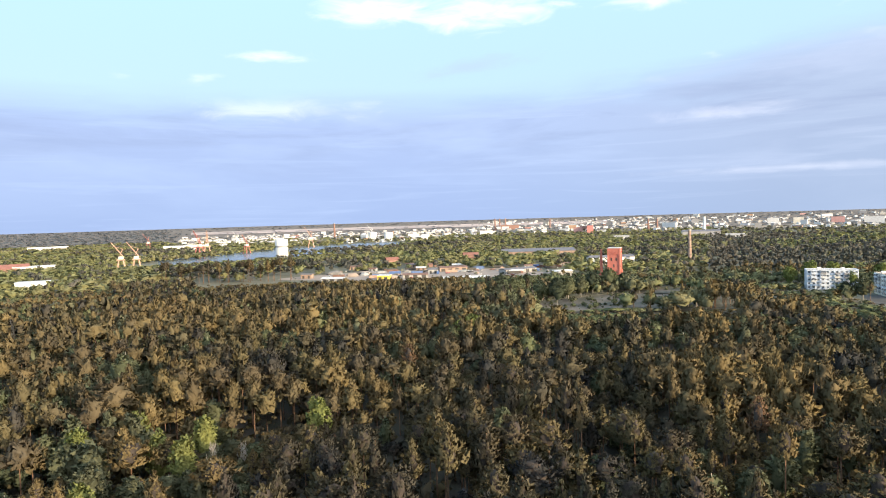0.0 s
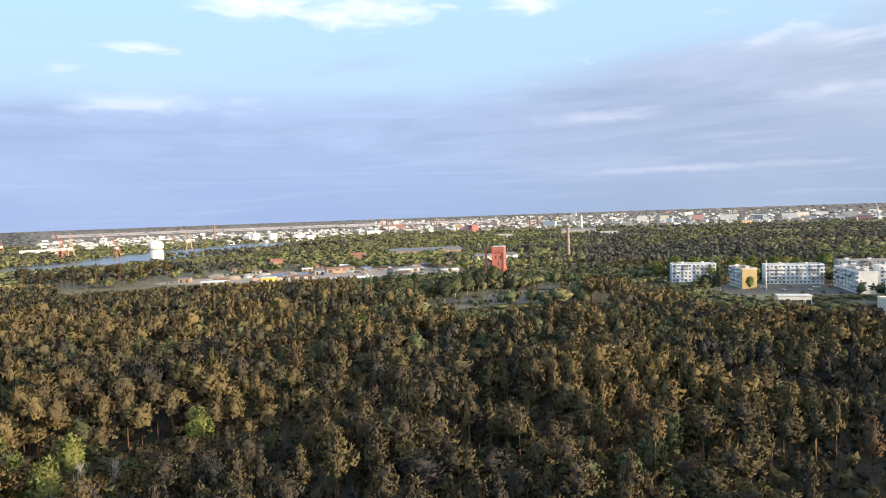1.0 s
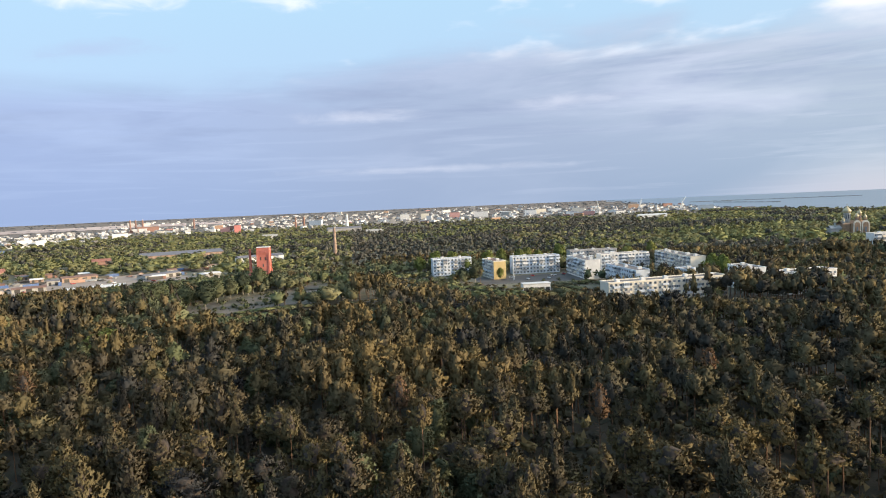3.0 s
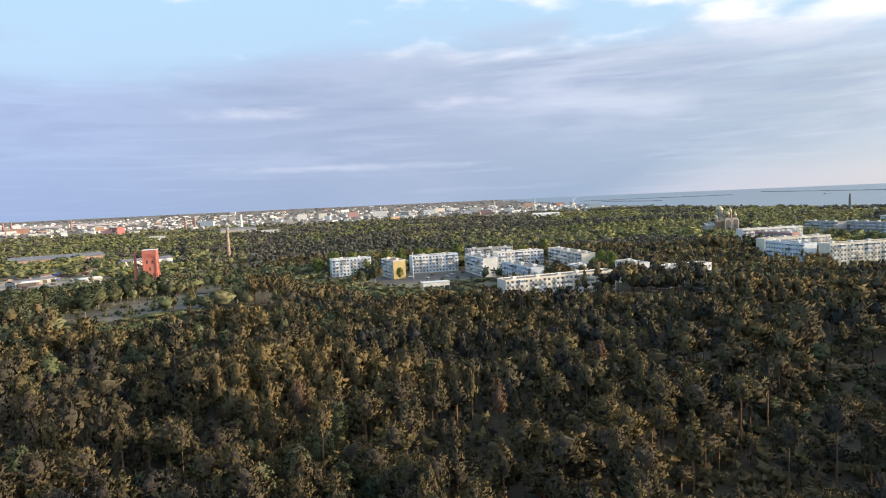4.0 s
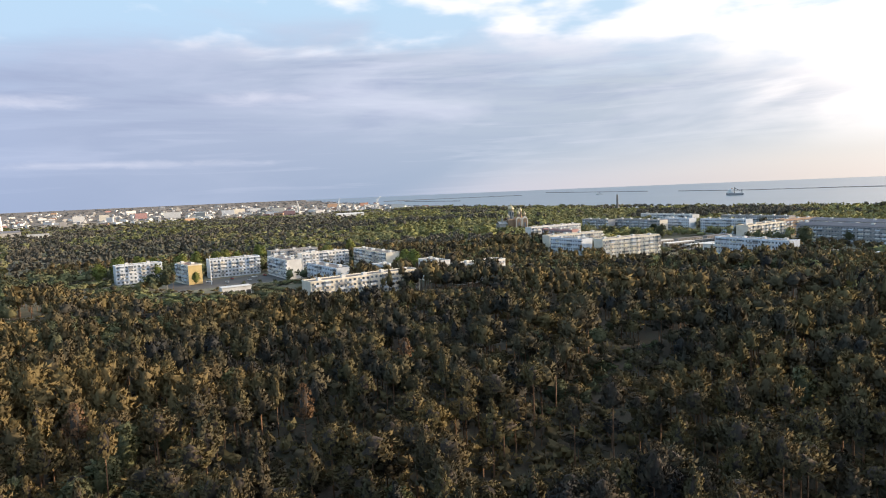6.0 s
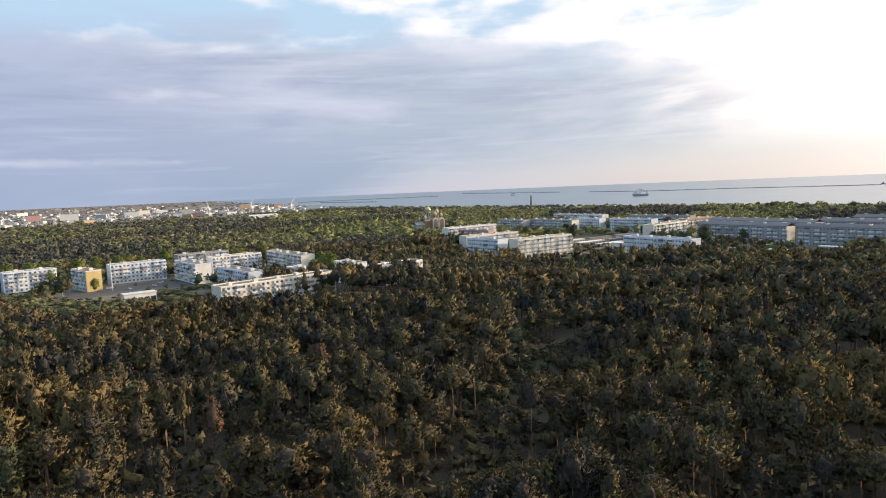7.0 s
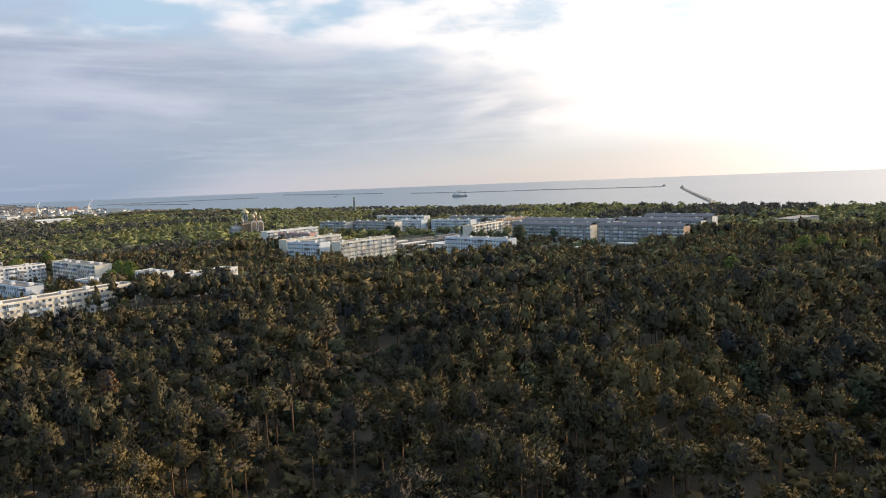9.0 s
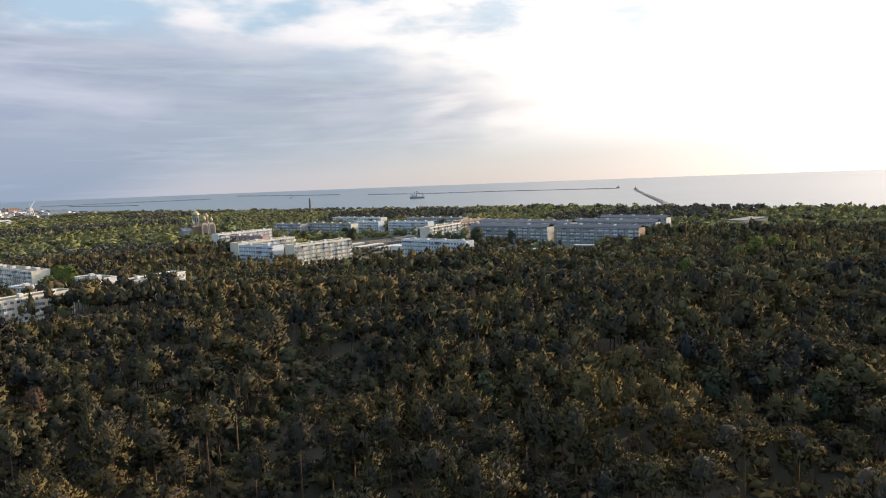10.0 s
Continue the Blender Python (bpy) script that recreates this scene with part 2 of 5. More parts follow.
def ground_material():
    g = material("forest_floor")
    p = world_pos(g)
    a, b, f = g.noise(p, 0.012, 4.0), g.noise(p, 0.15, 4.0), g.noise(p, 2.0, 3.0)
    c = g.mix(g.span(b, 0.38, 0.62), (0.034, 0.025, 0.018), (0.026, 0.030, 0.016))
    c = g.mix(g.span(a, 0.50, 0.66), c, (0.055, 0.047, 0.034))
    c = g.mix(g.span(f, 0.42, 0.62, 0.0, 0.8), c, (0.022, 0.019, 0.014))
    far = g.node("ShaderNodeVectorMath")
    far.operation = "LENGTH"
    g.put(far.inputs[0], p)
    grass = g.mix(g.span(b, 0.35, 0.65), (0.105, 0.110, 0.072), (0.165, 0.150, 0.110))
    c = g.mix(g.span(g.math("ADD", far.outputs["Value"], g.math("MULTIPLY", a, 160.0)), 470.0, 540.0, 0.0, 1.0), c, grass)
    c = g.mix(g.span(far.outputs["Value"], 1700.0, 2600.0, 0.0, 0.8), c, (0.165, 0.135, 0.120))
    finish(g, c, 0.95, 0.0, f, 0.5, 0.2)


def heath_material():
    g = material("heath")
    p = world_pos(g)
    a, f = g.noise(p, 0.06, 5.0), g.noise(p, 1.2, 3.0)
    c = g.mix(g.span(a, 0.38, 0.6), (0.060, 0.062, 0.046), (0.150, 0.128, 0.110))
    c = g.mix(g.span(f, 0.4, 0.75, 0.0, 0.6), c, (0.09, 0.085, 0.06))
    finish(g, c, 0.95, 0.0, f, 0.4, 0.2)


def water_material(name, color, rough, ripple):
    g = material(name)
    p = world_pos(g)
    st = g.node("ShaderNodeVectorMath")
    st.operation = "MULTIPLY"
    g.put(st.inputs[0], p)
    st.inputs[1].default_value = (1.0, 0.35, 1.0)
    n = g.noise(st.outputs[0], ripple, 4.0)
    slow = g.noise(p, 0.004, 3.0)
    c = g.mix(slow, color, tuple(k * 1.5 for k in color))
    finish(g, c, rough, 0.0, n, 0.25, 0.3, 0.28)


brick_material(), glass_material(), ground_material(), heath_material()
water_material("sea_water", (0.072, 0.115, 0.160), 0.28, 0.12)
water_material("canal_water", (0.10, 0.12, 0.14), 0.22, 0.3)

# ---- building helpers ----


def mesh_of(bm, name, mats):
    me = bpy.data.meshes.new(name)
    bm.to_mesh(me)
    bm.free()
    for m in ([mats] if isinstance(mats, str) else mats):
        me.materials.append(MATS[m])
    return me


def part(name, bm, mats, parent, label="", m=None):
    """Links a bmesh or a mesh as ONE object under a thing or a part."""
    me = bm if isinstance(bm, bpy.types.Mesh) else mesh_of(bm, name, mats)
    ob = new(name, me)
    ob.parent = parent
    if m is not None:
        ob.matrix_basis = m
    if label:
        ob["label"] = label
    return ob


def thing(name, m, label, category, group=""):
    ob = new(name)
    ob.matrix_basis = m
    return tagged(ob, label, category, group)


def piece(name, bm, mats, label, category="", kind="structure"):
    return tagged(new(name, mesh_of(bm, name, mats)), label, category, "", kind)


def box(bm, x0, y0, z0, x1, y1, z1, slot=0, bevel=0.0):
    r = bmesh.ops.create_cube(bm, size=1.0, matrix=Matrix.LocRotScale(((x0 + x1) / 2, (y0 + y1) / 2, (z0 + z1) / 2), None, (x1 - x0, y1 - y0, z1 - z0)))
    fs = {f for v in r["verts"] for f in v.link_faces}
    for f in fs:
        f.material_index = slot
    if bevel:
        es = list({e for v in r["verts"] for e in v.link_edges})
        bmesh.ops.bevel(bm, geom=es, offset=bevel, segments=1, affect="EDGES", material=slot)
    return bm


def tube(bm, p, q, r0, r1=None, seg=8, slot=0):
    p, q = Vector(p), Vector(q)
    r1 = r0 if r1 is None else r1
    m = Matrix.Translation((p + q) / 2) @ (q - p).to_track_quat("Z", "Y").to_matrix().to_4x4()
    r = bmesh.ops.create_cone(bm, cap_ends=True, segments=seg, radius1=max(r0, 1e-3), radius2=max(r1, 1e-3), depth=(q - p).length, matrix=m)
    for f in {f for v in r["verts"] for f in v.link_faces}:
        f.material_index = slot
    return bm


def prism(bm, x0, x1, y0, y1, z, rise, over=0.4, slot=0, thick=0.25):
    """A gable roof over a rectangle, ridge along x."""
    x0, x1, y0, y1 = x0 - over, x1 + over, y0 - over, y1 + over
    ym = (y0 + y1) / 2
    pts = [(y0, z), (ym, z + rise), (y1, z), (y1, z - thick), (ym, z + rise - thick), (y0, z - thick)]
    rings = [[bm.verts.new((x, y, h)) for y, h in pts] for x in (x0, x1)]
    fs = [bm.faces.new(rings[0]), bm.faces.new(rings[1][::-1])]
    for i in range(6):
        j = (i + 1) % 6
        fs.append(bm.faces.new((rings[0][i], rings[1][i], rings[1][j], rings[0][j])))
    for f in fs:
        f.material_index = slot
    return bm


def compass(az, d):
    return d * math.sin(radians(az)), d * math.cos(radians(az))


# ---- the ground, the sea and the water ----
SHORE_Y = (-5000, -1500, -700, -330, -190, 20, 350, 1100, 2248, 5000)
SHORE_X = (300, 620, 780, 930, 1030, 1250, 1450, 1750, 2675, 4300)
REACH = 4900.0


def shore(y):
    return np.interp(y, SHORE_Y, SHORE_X)


def swell(d):
    """The far land and sea rise slightly towards the horizon."""
    k = np.clip((d - 2700) / 2200, 0, 1)
    return 31.0 * k * k


def disc_sheet(name, radii, height, mats, label):
    bm = bmesh.new()
    n = 288
    rows = []
    for r in radii:
        row = []
        for i in range(n):
            a = 2 * math.pi * i / n
            x, y = r * math.sin(a), r * math.cos(a)
            row.append(bm.verts.new((x, y, height(x, y, r))))
        rows.append(row)
    bm.faces.new(rows[0][::-1])
    for a, b in zip(rows, rows[1:]):
        for i in range(n):
            j = (i + 1) % n
            bm.faces.new((a[i], a[j], b[j], b[i]))
    for f in bm.faces:
        f.smooth = True
        if f.normal.z < 0:
            f.normal_flip()
    bm.normal_update()
    for f in bm.faces:
        if f.normal.z < 0:
            f.normal_flip()
    return piece(name, bm, mats, label)


def land_height(x, y, r):
    inland = shore(y) - x
    return float(swell(r)) + (0.0 if inland > 12 else max(-6.0, -0.12 * (12 - inland)))


RADII = [40, 120, 240, 400, 600, 800] + list(range(860, 2000, 36)) + [2100, 2250, 2400, 2600, 2800, 3050, 3300, 3600, 3900, 4200, 4550, REACH]
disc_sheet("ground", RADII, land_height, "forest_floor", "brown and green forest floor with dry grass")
disc_sheet("water_sea", [200, 800, 1600, 2400, 2700, 3000, 3300, 3700, 4100, 4500, REACH - 2], lambda x, y, r: float(swell(r)) - 0.7, "sea_water", "pale calm sea reaching to the horizon")


def slab(name, pts, z, mats, label, category="", thick=0.06):
    """A thin flat patch of ground with a given outline."""
    bm = bmesh.new()
    a = [bm.verts.new((x, y, z - thick)) for x, y in pts]
    b = [bm.verts.new((x, y, z)) for x, y in pts]
    top = bm.faces.new(b)
    if top.calc_center_median() is not None and top.normal.z < 0:
        top.normal_flip()
    for i in range(len(pts)):
        j = (i + 1) % len(pts)
        bm.faces.new((a[i], a[j], b[j], b[i]))
    bmesh.ops.recalc_face_normals(bm, faces=bm.faces)
    return piece(name, bm, mats, label, category)


def blob(cx, cy, rx, ry, ang=0.0, n=28, rough=0.15, seed=0):
    rng = random.Random(seed)
    ph = [rng.uniform(0, 6.28) for _ in range(4)]
    c, s = math.cos(radians(ang)), math.sin(radians(ang))
    out = []
    for i in range(n):
        a = 2 * math.pi * i / n
        k = 1 + rough * (math.sin(2 * a + ph[0]) + 0.6 * math.sin(3 * a + ph[1]) + 0.4 * math.sin(5 * a + ph[2]))
        u, v = rx * k * math.cos(a), ry * k * math.sin(a)
        out.append((cx + u * c - v * s, cy + u * s + v * c))
    return out


def rect(cx, cy, hx, hy, ang):
    c, s = math.cos(radians(ang)), math.sin(radians(ang))
    return [(cx + u * c - v * s, cy + u * s + v * c) for u, v in ((-hx, -hy), (hx, -hy), (hx, hy), (-hx, hy))]


slab("ground_heath", blob(112, 420, 62, 36, 18, seed=3), 0.05, "heath", "sandy heath clearing with dry grass tufts")
slab("ground_heath", blob(200, 468, 60, 22, 8, seed=4), 0.05, "heath", "open heath strip with scattered bushes")
slab("ground_heath", blob(236, 424, 30, 14, -30, seed=6), 0.055, "heath", "sandy path and dry grass before the blocks")
slab("ground_yard", blob(-20, 660, 140, 62, 3, seed=5), 0.05, "sand", "bare sandy storage yard with rubble")
slab("pavement_courtyard", rect(312, 372, 62, 22, -24), 0.05, "asphalt", "worn grey asphalt courtyard between the blocks")
slab("pavement_courtyard", rect(368, 318, 14, 45, -24), 0.06, "asphalt", "asphalt parking strip beside the blocks")
slab("pavement_lot", rect(618, 150, 60, 50, -28), 0.05, "asphalt", "open asphalt lot among garages")
slab("road", rect(190, 560, 70, 6, 6), 0.05, "asphalt", "narrow asphalt road past the brick tower")
slab("water_canal", [(-400, 915), (-330, 870), (-270, 1000), (-225, 1120), (-160, 1330), (-60, 1560), (-170, 1640), (-300, 1450), (-420, 1230), (-470, 1080)], 0.10, "canal_water", "grey blue harbour canal")


def far_plain(name, az0, az1, d0, d1, lift, mat, label):
    """A band of open country that follows the rise of the land."""
    bm = bmesh.new()
    rows = []
    for r in np.linspace(d0, d1, 9):
        rows.append([bm.verts.new((*compass(a, r), float(swell(r)) + lift)) for a in np.linspace(az0, az1, 41)])
    for p, q in zip(rows, rows[1:]):
        for i in range(40):
            bm.faces.new((p[i], p[i + 1], q[i + 1], q[i]))
    bmesh.ops.recalc_face_normals(bm, faces=bm.faces)
    for f in bm.faces:
        f.smooth = True
        if f.normal.z < 0:
            f.normal_flip()
    return piece(name, bm, mat, label)


far_plain("ground_plain", -21, 14, 3450, 4000, 1.5, "dry_field", "pale dry open country far off")

# ---- apartment blocks ----
BLOCK_GROUP = "apartment blocks"


def window_mesh(w=1.5, h=1.35):
    """A frame with its pane set back, in one piece."""
    bm = box(bmesh.new(), -w / 2, -0.10, 0, w / 2, 0.1, h)
    face = min(bm.faces, key=lambda f: f.calc_center_median().y)
    bmesh.ops.inset_region(bm, faces=[face], thickness=0.09, depth=-0.06)
    face.material_index = 1
    return mesh_of(bm, "window", ["white_paint", "window_glass"])


def balcony_mesh(mat):
    """A balcony tub, open above."""
    bm = box(bmesh.new(), -1.6, -1.15, -0.12, 1.6, 0.02, 1.05)
    face = max(bm.faces, key=lambda f: f.calc_center_median().z)
    bmesh.ops.inset_region(bm, faces=[face], thickness=0.09, depth=-1.0)
    return mesh_of(bm, "balcony", [mat])


WINDOW = window_mesh()
BALCONIES = [balcony_mesh(m) for m in ("blue_panel", "white_panel", "grey_panel", "cream_panel")]


def glazed_mesh(mat):
    """A balcony closed with a glazed front: tub, panes and a lid."""
    bm = box(bmesh.new(), -1.6, -1.15, -0.12, 1.6, 0.02, 1.0)
    box(bm, -1.55, -1.1, 1.0, 1.55, 0.02, 2.2, 1)
    box(bm, -1.6, -1.18, 2.2, 1.6, 0.02, 2.32)
    for x in (-1.5, -0.5, 0.5, 1.5):
        box(bm, x - 0.05, -1.14, 1.0, x + 0.05, -1.08, 2.2)
    return mesh_of(bm, "balcony", [mat, "window_glass"])


GLAZED = [glazed_mesh(m) for m in ("white_panel", "blue_panel", "grey_panel")]
HATCH = mesh_of(box(bmesh.new(), -1.2, -1.0, 0, 1.2, 1.0, 1.5, 0, 0.08), "roof_hatch", "white_roof")
FOOTPRINTS = []


def apartment(a, ang, length, depth, h, label, wall="white_panel", roof="flat", roof_mat="bitumen_roof", end=None, storeys=5, windows=True, balconies=0, seed=0):
    """A slab block: corner a, front wall along ang to its right end, depth to the left of that way."""
    rng = random.Random(seed)
    t = thing("apartment_building", pose(a[0], a[1], 0, 0, 0, ang), label, "apartment block", BLOCK_GROUP)
    FOOTPRINTS.append((a, ang, length, depth))
    bm = box(bmesh.new(), 0, 0, -0.5, length, depth, h, 0, 0.05)
    part("wall", bm, wall, t)
    # cream and white ends carry sunlight in their colour; ochre and peach are paint
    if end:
        part("end_wall", box(bmesh.new(), length - 0.02, 0.05, 0, length + 0.15, depth - 0.05, h - 0.2), end, t, "end wall in its own paint or sunlit tone")
    bm = bmesh.new()
    if roof == "flat":
        box(bm, 0.35, 0.35, h, length - 0.35, depth - 0.35, h + 0.12, 0)
        for b in ((-0.15, -0.15, length + 0.15, 0.3), (-0.15, depth - 0.3, length + 0.15, depth + 0.15), (-0.15, 0.3, 0.3, depth - 0.3), (length - 0.3, 0.3, length + 0.15, depth - 0.3)):
            box(bm, b[0], b[1], h, b[2], b[3], h + 0.55, 1)
        r = part("roof", bm, [roof_mat, wall], t)
    else:
        prism(bm, 0, length, 0, depth, h + 0.1, 2.4)
        r = part("roof", bm, roof_mat, t)
    top = h + (0.1 if roof == "flat" else 1.2)
    for k in range(max(2, int(length / 13))):
        x = (k + 0.5) * length / max(2, int(length / 13)) + rng.uniform(-1, 1)
        part("roof_hatch", HATCH, None, r, "", pose(x, depth * rng.choice((0.35, 0.6)), top, 0, 0, rng.choice((0, 90))))
    if not windows:
        return t
    n = max(4, int(length / 2.6))
    step = length / n
    sh = h / storeys
    kind = BALCONIES[balconies]
    for s in range(storeys):
        for c in range(n):
            x, z = (c + 0.5) * step, s * sh + 0.85
            if c % 5 in (1, 3) and s > 0:
                tub = rng.choice(GLAZED) if rng.random() < 0.4 else rng.choice((kind, kind, *BALCONIES))
                part("balcony", tub, None, t, "", pose(x, 0, s * sh + 0.15))
            part("window", WINDOW, None, t, "", pose(x, 0.0, z))
    return t


W5 = "five-storey panel block of pale concrete with small balconies"
for i, (a, ang, length, depth, extra) in enumerate((
        ((250, 453), -21, 31, 11, {"wall": "blue_panel", "label": "bluish-white panel block with small blue balconies"}),
        ((277.1, 423.2), -106, 27, 9.5, {"end": "yellow_panel", "roof_mat": "rust_roof", "wall": "cream_panel", "label": "cream panel block with an ochre end wall and rusty roof"}),
        ((299, 414), -24, 37, 11, {"wall": "blue_panel", "label": "bluish-white panel block along a courtyard"}),
        ((331, 388), -114, 45, 10.5, {"wall": "white_panel"}),
        ((351, 372), -23, 38, 10.5, {}),
        ((362, 420), -25, 40, 10.5, {"wall": "grey_panel", "label": "grey panel block with a flat roof behind others"}),
        ((304, 318), -113, 48, 10, {"wall": "blue_panel", "label": "bluish-white panel block beside parked cars"}),
        ((236, 245), -19, 67, 10.5, {"wall": "cream_panel", "balconies": 1, "label": "long cream panel block at the edge of the wood"}),
        ((400, 364), -117, 66, 10.5, {"wall": "cream_panel", "balconies": 1}),
        ((311, 268), -112, 24, 9, {"wall": "blue_panel", "label": "short bluish panel block behind a long one"}),
        ((343, 256), -116, 24, 10, {}),
        ((330, 214), -17, 36, 10, {"h": 12.2, "storeys": 4, "label": "low pale block half hidden by pines"}),
        ((474, 181), -28, 58, 10, {"wall": "cream_panel", "balconies": 1, "label": "long cream panel block with a white end wall"}),
        ((490, 231), -115, 37, 10.6, {"wall": "blue_panel", "label": "shaded bluish panel block beside a parking lot"}),
        ((505, 239), -28, 58, 10, {"wall": "cream_panel", "balconies": 1}),
        ((608, 308), -26, 66, 10, {}),
        ((585, 285), -110, 40, 9, {"wall": "pink_panel", "label": "pinkish brick-fronted block among pale ones"}),
        ((754, 313), -117, 45, 11, {"wall": "grey_panel"}),
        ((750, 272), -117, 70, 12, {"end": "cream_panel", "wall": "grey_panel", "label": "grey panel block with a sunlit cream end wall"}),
        ((868, 278), -121, 90, 11, {}),
        ((755, 216), -117, 36, 11, {"wall": "blue_panel"}),
        ((737, 172), -117, 55, 11, {"wall": "blue_panel"}),
        ((804, 165), -116, 82, 11, {"wall": "grey_panel", "roof_mat": "grey_sheet_roof"}),
        ((623, 106), -20, 64, 11, {"wall": "cream_panel"}),
        ((706, 88), -31, 46, 11, {"wall": "peach_panel", "label": "peach-coloured panel block with a flat roof"}),
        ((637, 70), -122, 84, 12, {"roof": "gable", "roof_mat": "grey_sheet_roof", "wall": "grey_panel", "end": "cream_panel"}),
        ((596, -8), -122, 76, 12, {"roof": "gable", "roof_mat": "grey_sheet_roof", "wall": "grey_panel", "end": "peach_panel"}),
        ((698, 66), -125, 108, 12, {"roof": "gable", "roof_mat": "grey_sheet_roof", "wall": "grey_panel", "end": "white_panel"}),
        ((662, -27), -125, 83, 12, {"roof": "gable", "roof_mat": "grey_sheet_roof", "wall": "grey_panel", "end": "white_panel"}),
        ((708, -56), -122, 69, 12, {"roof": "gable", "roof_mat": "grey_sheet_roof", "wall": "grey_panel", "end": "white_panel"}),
        ((505, 108), -122, 61, 10, {"wall": "blue_panel", "label": "long bluish-white panel block half hidden by pines"}))):
    kw = {"label": W5 if extra.get("roof") != "gable" else "long panel block greyed for shade under a pitched sheet roof", "h": 13.2 if i < 12 else 15.2, "seed": i}
    kw.update(extra)
    apartment(a, ang, length, depth, **kw)


def shed(name, a, ang, length, depth, h, label, wall, roof_mat, rise=1.2, flat=False, category="building", group=""):
    """A low hall or house: walls, roof and a row of openings."""
    t = thing(name, pose(a[0], a[1], float(swell(math.hypot(*a))), 0, 0, ang), label, category, group)
    FOOTPRINTS.append((a, ang, length, depth))
    part("wall", box(bmesh.new(), 0, 0, -1.5, length, depth, h, 0, 0.05), wall, t)
    bm = bmesh.new()
    if flat:
        box(bm, -0.3, -0.3, h, length + 0.3, depth + 0.3, h + 0.5, 0, 0.06)
    else:
        prism(bm, 0, length, 0, depth, h + 0.1, rise)
    part("roof", bm, roof_mat, t)
    return t


def with_doors(t, length, h, n, w=2.6):
    for k in range(n):
        x = (k + 0.5) * length / n
        part("gate", box(bmesh.new(), x - w / 2, -0.06, 0, x + w / 2, 0.05, min(h - 0.6, 3.0)), "dark_metal", t, "dark gate")
    return t


with_doors(shed("garage_row", (243, 326), -25, 17, 7, 5, "low pale garage row at the wood's edge", "white_panel", "white_roof", flat=True, category="garage"), 17, 5, 5)
with_doors(shed("shed", (551, 127), -105, 14, 9, 5.5, "small white flat-roofed shop by a parking lot", "white_panel", "white_roof", flat=True, category="shop"), 14, 5, 3)
with_doors(shed("storage_shed", (-2, 576), 4, 42, 14, 3.2, "long storage shed with a white sheet roof", "concrete", "white_roof", category="shed"), 42, 6, 6, 4)
with_doors(shed("storage_shed", (-115, 608), -10, 22, 12, 3.2, "pale storage shed in a sandy yard", "concrete", "white_roof", category="shed"), 22, 5, 3, 4)
with_doors(shed("storage_shed", (-63, 612), -12, 11, 9, 4.4, "bright yellow shed with a pale roof", "yellow_paint", "white_roof", flat=True, category="shed"), 11, 4.4, 2, 3)
with_doors(shed("storage_shed", (60, 643), 30, 38, 12, 3.6, "grey shed with a bluish sheet roof", "concrete", "grey_sheet_roof", category="shed"), 38, 5, 5, 4)
with_doors(shed("factory_hall", (80, 900), -2, 100, 50, 7, "large factory hall under a grey sheet roof", "weathered_brick", "grey_sheet_roof", 3.0, category="factory"), 100, 7, 9, 4)
with_doors(shed("storage_shed", (-40, 625), 2, 24, 10, 3.2, "weathered shed with a rusty roof", "concrete", "rust_roof", category="shed"), 24, 4, 3, 4)
with_doors(shed("storage_shed", (-5, 690), 12, 30, 12, 4, "long weathered shed with a rusty roof", "weathered_brick", "rust_roof", category="shed"), 30, 5, 4, 4)
with_doors(shed("storage_shed", (100, 600), 10, 18, 9, 4.5, "small pale shed near the brick tower", "concrete", "white_roof", category="shed"), 18, 4, 2, 4)
shed("house", (25, 860), 0, 20, 12, 7, "small red house among trees", "church_brick", "red_roof", 3, category="house")
shed("house", (-70, 800), 20, 16, 10, 7, "brick house half hidden by trees", "church_brick", "red_roof", 3, category="house")
with_doors(shed("depot", (160, 720), 4, 50, 14, 8, "long pale depot behind the brick tower", "white_panel", "grey_sheet_roof", 2, category="depot"), 50, 8, 8, 3)
shed("hall", (-402, 612), 22, 34, 14, 7, "white hall with a flat roof among trees", "white_panel", "white_roof", flat=True, category="hall")
shed("hall", (-577, 805), 42, 60, 24, 8, "red-roofed hall among trees", "church_brick", "red_roof", 5, category="hall")
shed("hall", (-548, 832), 35, 48, 16, 9, "pale long workshop beside a red roof", "white_panel", "white_roof", flat=True, category="hall")
shed("hall", (-1040, 1640), 30, 90, 20, 11, "white hall far off among trees", "white_panel", "white_roof", flat=True, category="hall")
shed("hall", (-640, 1500), 20, 90, 16, 9, "white factory hall far off", "white_panel", "white_roof", flat=True, category="hall")
shed("hall", (545, 1270), -20, 34, 18, 6, "low pale hall among trees", "white_panel", "concrete", 4, category="hall")
shed("hall", (345, 1330), -10, 30, 20, 6, "low pale hall half hidden by trees", "white_panel", "concrete", 4, category="hall")
shed("hall", (505, 1390), -15, 75, 30, 12, "bluish long hall before the city", "grey_panel", "grey_sheet_roof", 3, category="hall")
shed("hall", (1210, 1150), -30, 70, 16, 8, "white long hall among trees", "white_panel", "white_roof", 3, category="hall")
shed("ruin", (690, -190), -40, 55, 18, 9, "grey abandoned hall among trees", "concrete", "grey_sheet_roof", flat=True, category="hall")


